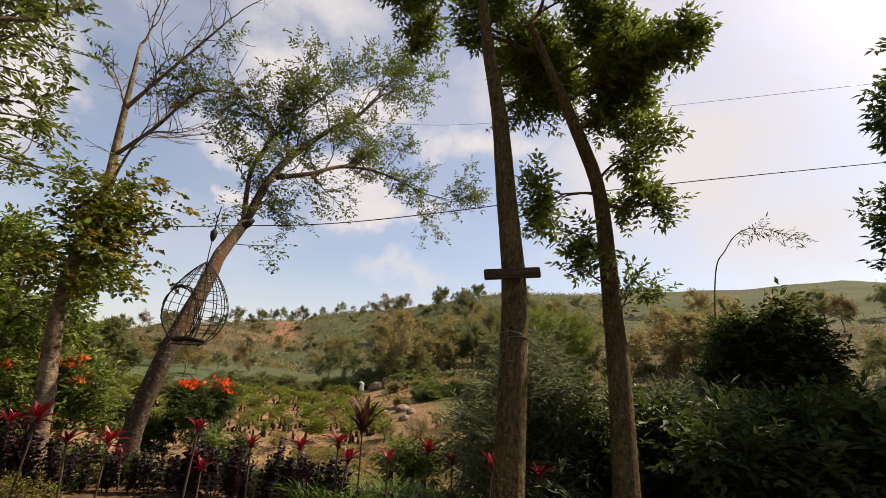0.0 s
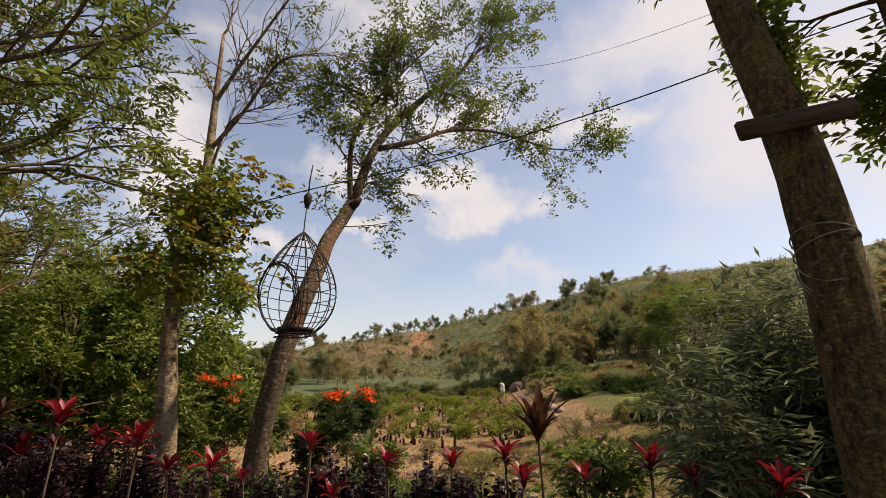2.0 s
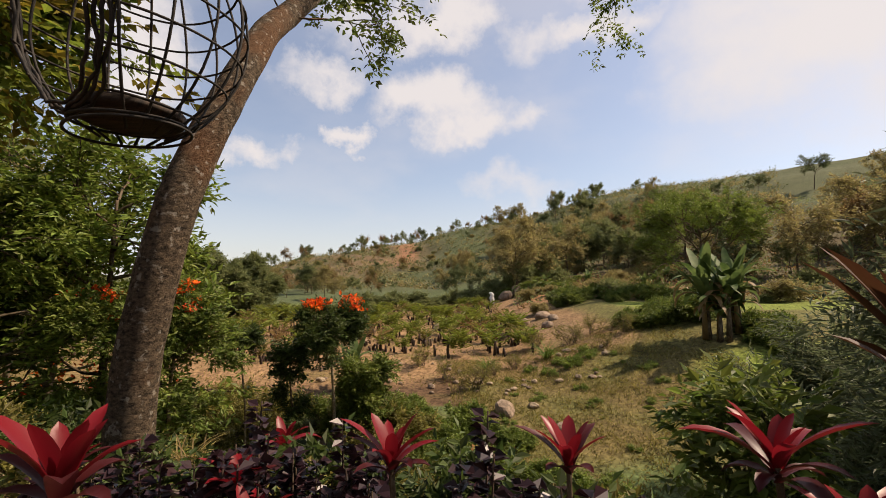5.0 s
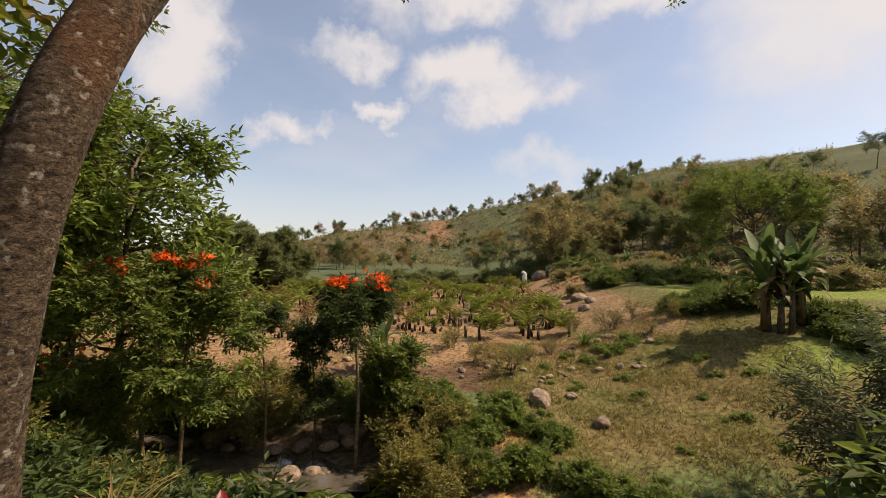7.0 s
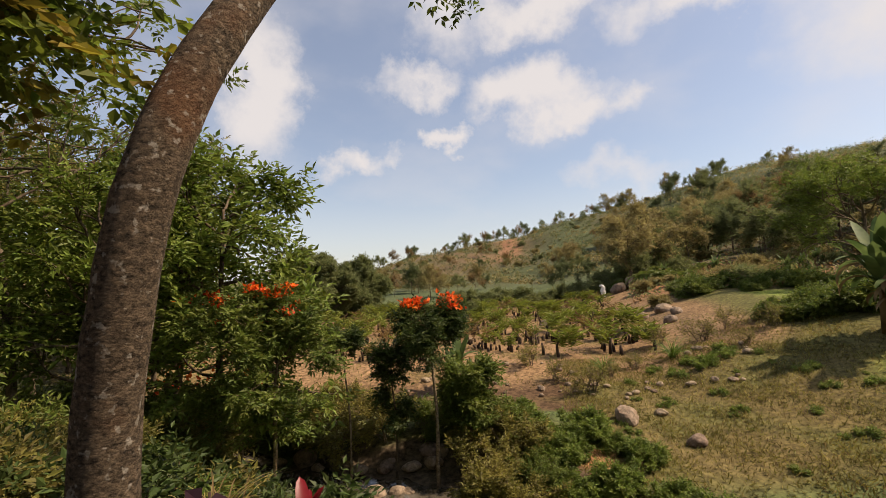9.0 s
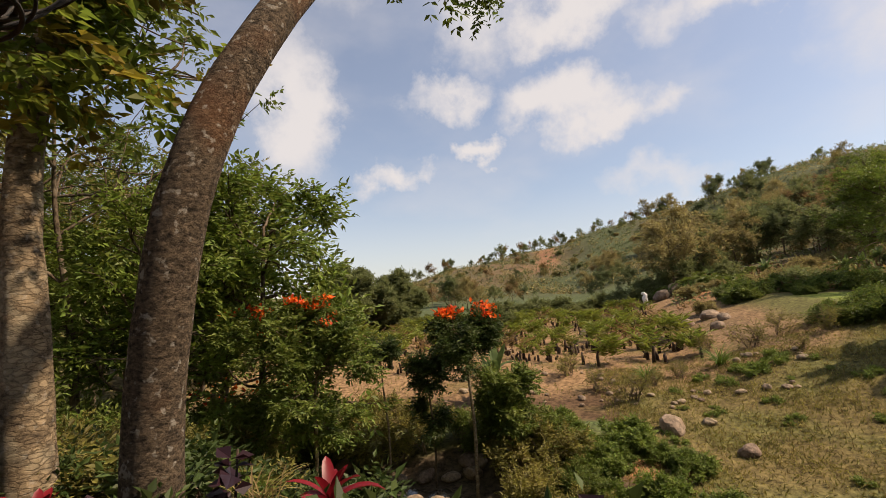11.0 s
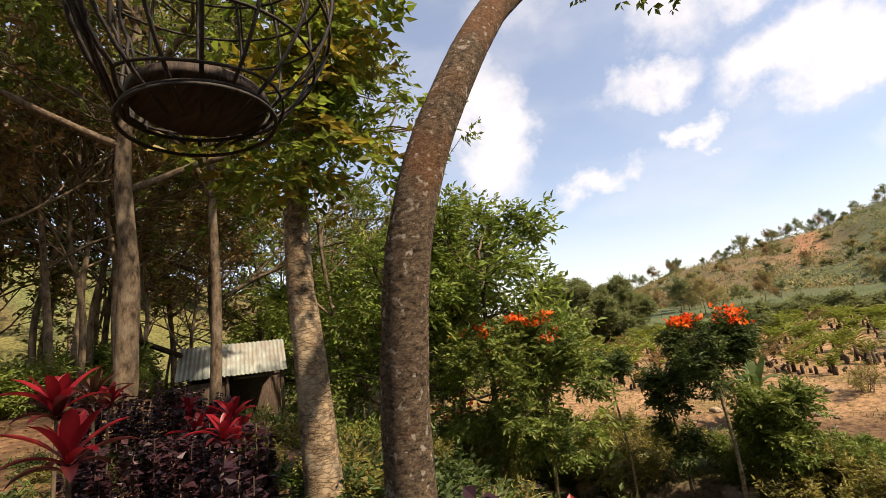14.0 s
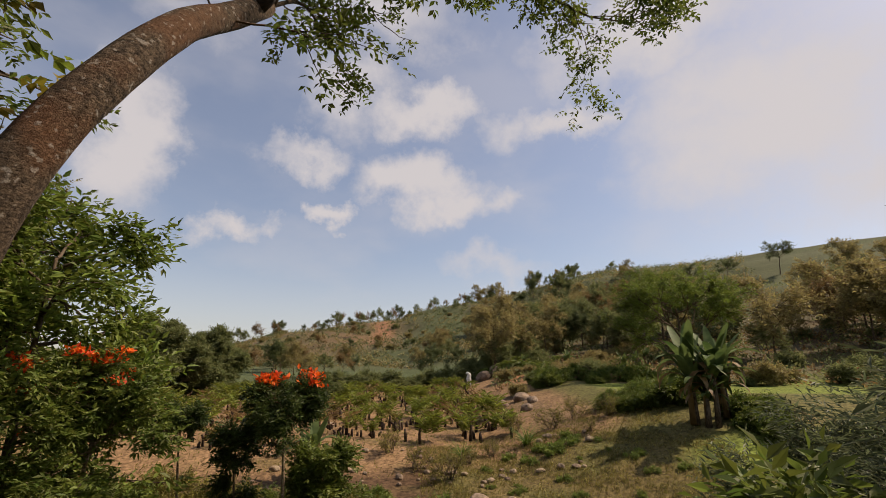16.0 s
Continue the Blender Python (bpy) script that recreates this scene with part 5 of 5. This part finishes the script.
# ---- woodland trees ----
def wood_tree(name, seed, h, r, mat, label, category="tree", crown_from=0.45, spread=0.3, leaf=0.26, per_tip=2, depth=3, lean=0.4, branches=7, bark=None, group="woodland trees", density=1.0, pairs=4, flat=0.5):
    rng = np.random.default_rng(seed)
    top = thing(name, (0, 0, 0), label, category, group)
    pts = [(0, 0, -0.3)]
    lx, ly = rng.normal(0, lean, 2)
    for s in (0.25, 0.5, 0.75, 1.0):
        pts.append((lx * s + rng.normal(0, 0.12), ly * s + rng.normal(0, 0.12), h * s * 0.9))
    line = smooth_line(pts, 22)
    piece("trunk", tube_mesh_data([tube(line, np.linspace(r, r * 0.3, 22), 10, 0.06, seed)]), bark or M_BARK_FOREST, top)
    tubes, tips = [], []
    for k in range(branches):
        s = crown_from + (1 - crown_from) * k / max(1, branches - 1)
        a = k * 2.4 + rng.normal(0, 0.3)
        grow(rng, line[min(21, int(s * 21))], (math.cos(a), math.sin(a), flat + 0.5 * s), h * spread * (1.15 - 0.5 * (s - crown_from)), r * 0.4, depth, tubes, tips, 0.3, 0.1)
    piece("branch", branch_data(tubes, 0.006, 4), bark or M_BARK_FOREST, top)["kind"] = "stuff"
    if mat:
        t, d = tip_arrays(tips)
        keep = rng.random(len(t)) < density
        piece("crown", sprays(rng, t[keep], d[keep], leaf * 2.2, leaf, pairs, per_tip, 0.42, 0.25), mat, top, smooth=False)
    return top


wood = [wood_tree("forest_tree", 190, 11, 0.13, M_LEAF, "tall slender forest tree with a green crown", per_tip=2, density=0.5, branches=6, depth=2),
        wood_tree("forest_tree", 191, 9, 0.14, M_LEAF_BRIGHT, "slender forest tree with bright layered leaves", crown_from=0.38, spread=0.17, per_tip=3, depth=2, branches=15, flat=-0.12, density=0.6, leaf=0.27, pairs=3),
        wood_tree("forest_tree", 192, 10, 0.095, M_LEAF_OLIVE, "thin forest tree with sparse olive leaves", density=0.55, depth=2, branches=7),
        wood_tree("forest_tree", 193, 12, 0.24, M_LEAF, "tall dark forest tree", per_tip=2, density=0.6, depth=2, branches=7),
        wood_tree("forest_tree", 194, 8, 0.11, M_LEAF_DRY, "half-bare tree with dry brown leaves", density=0.35, depth=2, branches=8, bark=M_TWIG)]
rng = np.random.default_rng(195)
placed = []
near_wood = [(-10.4, 3.3, 3), (-16.4, 4.0, 2), (-17.6, 4.6, 2), (-15.5, 3.2, 0), (-18.5, 3.4, 2), (-14.5, 12, 0), (-19, 9, 3), (-18.5, 14, 1), 
             (-22, 6, 0), (-23, 11, 2), (-21, 2, 3), (-24, -2, 2), (-15, -5, 3), (-8, -6.5, 2), (-17, -6, 0), (-6, -11, 3), (-1.5, -12.5, 0), (3.5, -12, 3), (8.5, -10, 0), (-11, -11, 0),
             (9.0, -8.5, 1), (-26, 16, 1), (-22, 19, 1), (-27, 22, 0), (-21, 25, 1), (-25, 29, 4), (-30, 26, 2), (-32, 34, 1), (-28, 38, 2), (-36, 30, 0), (-18, 17.5, 2)]
scatter(wood[1], [(-10.8, 15.6), (-13.0, 16.4)], rng, 1.2, 1.25)
scatter(wood[1], [(-12.6, 12.4)], rng, 0.9, 0.95)
for k in range(18):
    b, r = math.radians(-88 + 22 * (k + 0.5) / 18 + rng.normal(0, 0.8)), rng.uniform(15, 32)
    near_wood.append((r * math.sin(b), r * math.cos(b), (2, 0, 4)[k % 3]))
for x, y, q in near_wood:
    scatter(wood[q], [(x, y)], rng, 0.85, 1.2)
for _ in range(40):
    b, r = math.radians(rng.uniform(-115, -37)), rng.uniform(30, 85)
    scatter(wood[int(rng.choice([0, 1, 2, 2, 3, 4]))], [(r * math.sin(b), r * math.cos(b))], rng, 0.8, 1.35)
understory = shrub("understory_bush", 196, 1.9, M_LEAF, "leafy green bush under the trees", "bush", 0.7, 0.17, 4, 2, 7, 2, 0.4, group="understory")
floor_spots = [(-9 - rng.uniform(0, 14), 6 + rng.uniform(-1.5, 12)) for _ in range(34)]
scatter(understory, [(x, y) for x, y in floor_spots if abs(math.degrees(math.atan2(x, y)) + 63) > 9 or math.hypot(x, y) > 21], rng, 0.6, 1.2)
scatter(understory, [(rng.uniform(-24, -13), rng.uniform(-2, 6)) for _ in range(14)], rng, 0.5, 1.0)

scatter(understory, [(rng.uniform(-34, -19), rng.uniform(-1, 9)) for _ in range(10)], rng, 0.6, 1.0)
canopy = wood_tree("canopy_tree", 199, 11, 0.13, M_LEAF, "tall tree with a dense dark feathery canopy", spread=0.22, crown_from=0.5, leaf=0.2, per_tip=3, depth=2, branches=14, density=0.6, flat=0.2)
scatter(canopy, [(-10.8, 5.2)], rng, 0.95, 1.05)
# unseen trees added on the right, only to cast shade on the terrace edge
shade = wood_tree("shade_tree", 197, 9, 0.2, M_LEAF_DARK, "dense dark-leaved tree out of view, added to shade the terrace edge", spread=0.17, crown_from=0.4, leaf=0.2, per_tip=4, depth=2, branches=14, group="shade trees")
scatter(shade, [(12.4, -3.8), (14.2, -2.9), (11.0, -5.6), (16.0, -4.4), (13.2, -5.4)], rng, 0.9, 1.1)
# the dark leaf tone carries the shade this tree stands in
dark_tree = wood_tree("dark_tree", 198, 6.0, 0.13, M_LEAF_DARK, "dense dark broad-leaved tree below the terrace edge, darkened for shade", spread=0.16, crown_from=0.35, leaf=0.22, per_tip=5, depth=2, branches=13, group="shade trees")
dark_tree.matrix_basis = Matrix.Translation((9.6, 0.2, gz(9.6, 0.2)))
dark_tree.scale = (0.72, 0.72, 0.72)

# broad tree past the field and the spreading tree on the slope
broad = wood_tree("broad_tree", 200, 9, 0.3, M_HAZE_GREEN, "broad rounded tree with dense bright foliage", crown_from=0.12, spread=0.34, leaf=0.42, per_tip=4, depth=3, branches=14, group="broad trees")
scatter(broad, [(-26, 62), (-31, 66), (-24, 70)], rng, 0.66, 0.74)
spread_tree = wood_tree("spreading_tree", 201, 11.0, 0.3, M_LEAF_BRIGHT, "wide spreading tree with layered green crown", crown_from=0.42, spread=0.37, leaf=0.34, per_tip=2, depth=3, branches=11, group="spreading trees", flat=-0.05, density=0.85)
scatter(spread_tree, [(33.0, 49), (52, 84)], rng, 0.80, 0.84)
# hillside crowns take the leaf colours with haze mixed in
hill_trees = [wood_tree("hill_tree", 210, 8, 0.16, M_HAZE_GREEN, "leafy green tree on the hillside", leaf=0.5, per_tip=2, depth=2, crown_from=0.3, branches=7, group="hill trees", pairs=3),
              wood_tree("hill_tree", 211, 9, 0.16, M_HAZE_OLIVE, "yellowish olive tree on the hillside", leaf=0.5, per_tip=2, depth=2, crown_from=0.35, branches=7, group="hill trees", pairs=3),
              wood_tree("hill_tree", 212, 7, 0.15, M_HAZE_DARK, "dark green tree on the hillside", leaf=0.5, per_tip=2, depth=2, crown_from=0.3, branches=6, group="hill trees", pairs=3),
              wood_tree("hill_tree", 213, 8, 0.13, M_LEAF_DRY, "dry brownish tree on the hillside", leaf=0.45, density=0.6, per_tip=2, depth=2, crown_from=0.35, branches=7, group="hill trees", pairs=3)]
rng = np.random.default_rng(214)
lone = wood_tree("hilltop_tree", 218, 9, 0.2, M_HAZE_DARK, "flat-topped tree standing alone on the ridge", crown_from=0.75, spread=0.3, leaf=0.4, per_tip=2, depth=2, branches=7, flat=0.0, group="hilltop trees")
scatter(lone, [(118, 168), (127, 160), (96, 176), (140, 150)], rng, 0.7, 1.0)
hill_scrub = shrub("hill_scrub", 215, 2.4, M_HAZE_OLIVE, "olive scrub on the hillside", "bush", 0.6, 0.26, 3, 2, 8, 2, 0.5, group="hill scrub")
hill_green = shrub("hill_scrub", 216, 2.2, M_HAZE_GREEN, "green scrub on the hillside", "bush", 0.6, 0.26, 3, 2, 8, 2, 0.5, group="hill scrub")
for _ in range(170):
    b, r = math.radians(rng.uniform(14, 75)), rng.uniform(50, 150)
    if 21 < math.degrees(b) < 36 and r < 62 or math.degrees(b) > 33 and r > 115:
        continue
    scatter(hill_scrub if rng.random() < 0.6 else hill_green, [(r * math.sin(b), r * math.cos(b))], rng, 0.4, 1.0)
for _ in range(165):
    b, r = math.radians(13 + 57 * rng.random() ** 1.4), rng.uniform(78, 185)
    if math.degrees(b) > 33 and r > 110 and rng.random() < 0.6:
        continue
    scatter(hill_trees[int(rng.choice([0, 0, 1, 1, 2, 3]))], [(r * math.sin(b), r * math.cos(b))], rng, 0.5, 1.1)
for _ in range(40):
    b, r = math.radians(rng.uniform(10, 30)), rng.uniform(150, 330)
    scatter(hill_trees[int(rng.choice([0, 1, 2, 2]))], [(r * math.sin(b), r * math.cos(b))], rng, 0.6, 1.1)
for _ in range(46):
    b, r = math.radians(rng.uniform(-22, 14)), rng.uniform(300, 335)
    scatter(hill_trees[int(rng.choice([0, 2, 2, 3]))], [(r * math.sin(b), r * math.cos(b))], rng, 0.45, 1.0)
for _ in range(36):
    b, r = math.radians(rng.uniform(-24, 16)), rng.uniform(100, 170)
    scatter(hill_trees[int(rng.choice([0, 1, 2, 3]))], [(r * math.sin(b), r * math.cos(b))], rng, 0.4, 0.8)
for _ in range(24):
    b, r = math.radians(rng.uniform(-20, 14)), rng.uniform(170, 300)
    scatter(hill_trees[int(rng.choice([0, 1, 2, 3]))], [(r * math.sin(b), r * math.cos(b))], rng, 0.25, 0.6)

for _ in range(80):
    b, r = math.radians(rng.uniform(-22, 16)), rng.uniform(165, 318)
    scatter(hill_scrub if rng.random() < 0.5 else hill_green, [(r * math.sin(b), r * math.cos(b))], rng, 0.45, 1.1)

roadside = shrub("roadside_bush", 217, 1.3, M_LEAF, "low green bush beside the dirt track", "bush", 0.8, 0.16, 3, 3, 8, 2, 0.5, group="roadside bushes")
scatter(roadside, [(15.5 + rng.uniform(0, 5.5), 28 + rng.uniform(0, 5.5)) for _ in range(26)], rng, 0.6, 1.2)
scatter(roadside, [(19 + rng.uniform(-1.5, 3), 23 + rng.uniform(-1, 3)) for _ in range(8)], rng, 0.6, 1.1)
scatter(roadside, [(17 + rng.uniform(0, 14), 47 + rng.uniform(0, 8)) for _ in range(22)], rng, 0.7, 1.5)

# low cover that roughens the far slopes
rng = np.random.default_rng(219)
for name_, label_, mat_, count_, b0_, b1_, r0_, r1_, leaf_ in (("far_scrub", "olive scrub covering the far hillside", M_HAZE_OLIVE, 1500, -23, 40, 140, 330, 0.8), ("far_bushes", "dark green bushes dotting the far hillside", M_HAZE_DARK, 1700, -23, 40, 140, 330, 0.8),
                                                               ("slope_scrub", "mixed low scrub on the near hillside", M_HAZE_GREEN, 1500, 13, 72, 60, 190, 0.5), ("slope_brush", "dry brush on the near hillside", M_LEAF_DRY, 900, 13, 72, 56, 170, 0.45)):
    cb, cr = np.radians(rng.uniform(b0_, b1_, count_)), rng.uniform(r0_, r1_, count_)
    size_ = rng.uniform(0.5, 1.4, count_) * leaf_ * 1.3
    each = 16
    px = np.repeat(cr * np.sin(cb), each) + rng.normal(0, 1, count_ * each) * np.repeat(size_, each)
    py = np.repeat(cr * np.cos(cb), each) + rng.normal(0, 1, count_ * each) * np.repeat(size_, each)
    pz = height(px, py) + np.abs(rng.normal(0, 0.8, count_ * each)) * np.repeat(size_, each)
    tagged(new(name_, mesh_from(name_, *leaves(rng, np.stack([px, py, pz], 1), np.tile([0, 0, 0.5], (len(px), 1)), leaf_, 0.6, 0.8), mat_, False)), label_, "scrub", kind="stuff")

# ---- the hut ----
hut = thing("hut", (-17.9, 9.2, gz(-17.9, 9.2)), "small open hut with a corrugated sheet roof", "hut")
hut.rotation_euler = (0, 0, radians(62))
HW, HD = 3.6, 3.0
base_z = gz(-17.9, 9.2)
EAVE, RIDGE = 1.14 - base_z, 2.3 - base_z


def corrugated(width, run, rise):
    n = int(width / 0.035)
    v, f = [], []
    for k in range(n + 1):
        x = -width / 2 + width * k / n
        dz = 0.022 * math.cos(k * math.pi / 2)
        v += [(x, 0, dz), (x, run, rise + dz)]
        if k:
            f.append((2 * k - 2, 2 * k, 2 * k + 1, 2 * k - 1))
    return v, f


for k in range(4):
    sheet = piece("roof_sheet", corrugated(HW / 4 + 0.04, 1.5, RIDGE - EAVE), M_ROOF, hut)
    sheet.location = (-HW / 2 + HW / 4 * (k + 0.5), -1.55, EAVE + 0.006 * (k % 2))
    back = piece("roof_sheet", corrugated(HW / 4 + 0.04, 1.5, EAVE - RIDGE), M_ROOF, hut)
    back.location = (-HW / 2 + HW / 4 * (k + 0.5), -0.05, RIDGE + 0.006 * (k % 2))
for x in (-HW / 2 + 0.15, -0.2, HW / 2 - 0.15):
    for y in (-1.3, 1.2):
        piece("post", box_data(0.12, 0.12, EAVE + 0.15, (x, y, (EAVE + 0.15) / 2 - 0.1)), M_TIMBER, hut)
piece("half_wall", box_data(1.7, 0.12, 0.75, (0.85, -1.3, 0.3)), M_WALL, hut, "stained concrete half wall")
piece("plank_wall", box_data(1.6, 0.06, EAVE - 0.1, (-0.95, -1.28, EAVE / 2 - 0.1)), M_TIMBER, hut)
piece("back_wall", box_data(HW - 0.3, 0.08, EAVE, (0, 1.2, EAVE / 2 - 0.05)), M_TIMBER, hut)
piece("top_rail", box_data(1.7, 0.08, 0.08, (0.85, -1.3, EAVE - 0.12)), M_TIMBER, hut)
piece("sill_rail", box_data(1.7, 0.08, 0.06, (0.85, -1.3, 0.95)), M_TIMBER, hut)
for k in range(6):
    piece("baluster", box_data(0.04, 0.04, 0.32, (0.12 + k * 0.3, -1.3, 0.78)), M_TIMBER, hut)

shelter = thing("shelter", (-18.6, 6.2, gz(-18.6, 6.2)), "small open timber shelter frame with pitched roof", "shelter")
shelter.rotation_euler = (0, 0, radians(70))
for x in (-1.0, 1.0):
    for y in (-0.7, 0.7):
        piece("post", box_data(0.1, 0.1, 1.5, (x, y, 0.7)), M_TIMBER, shelter)
for y in (-0.8, 0.0, 0.8):
    for s in (-1, 1):
        piece("rafter", tube_mesh_data([tube([(s * 1.3, y, 1.35), (0, y, 2.0)], 0.05, 6)]), M_TIMBER, shelter)
for s in (-1, 1):
    slab = piece("roof_board", box_data(1.42, 1.8, 0.04), M_TIMBER, shelter)
    slab.location, slab.rotation_euler = (s * 0.66, 0, 1.74), (0, s * radians(26.5), 0)
bench = thing("bench", (-15.0, 3.4, gz(-15.0, 3.4)), "low grey slab bench on the dirt", "bench")
piece("seat", box_data(0.5, 1.6, 0.08, (0, 0, 0.42)), M_WALL, bench)
for y in (-0.6, 0.6):
    piece("leg", box_data(0.35, 0.15, 0.4, (0, y, 0.19)), M_WALL, bench)
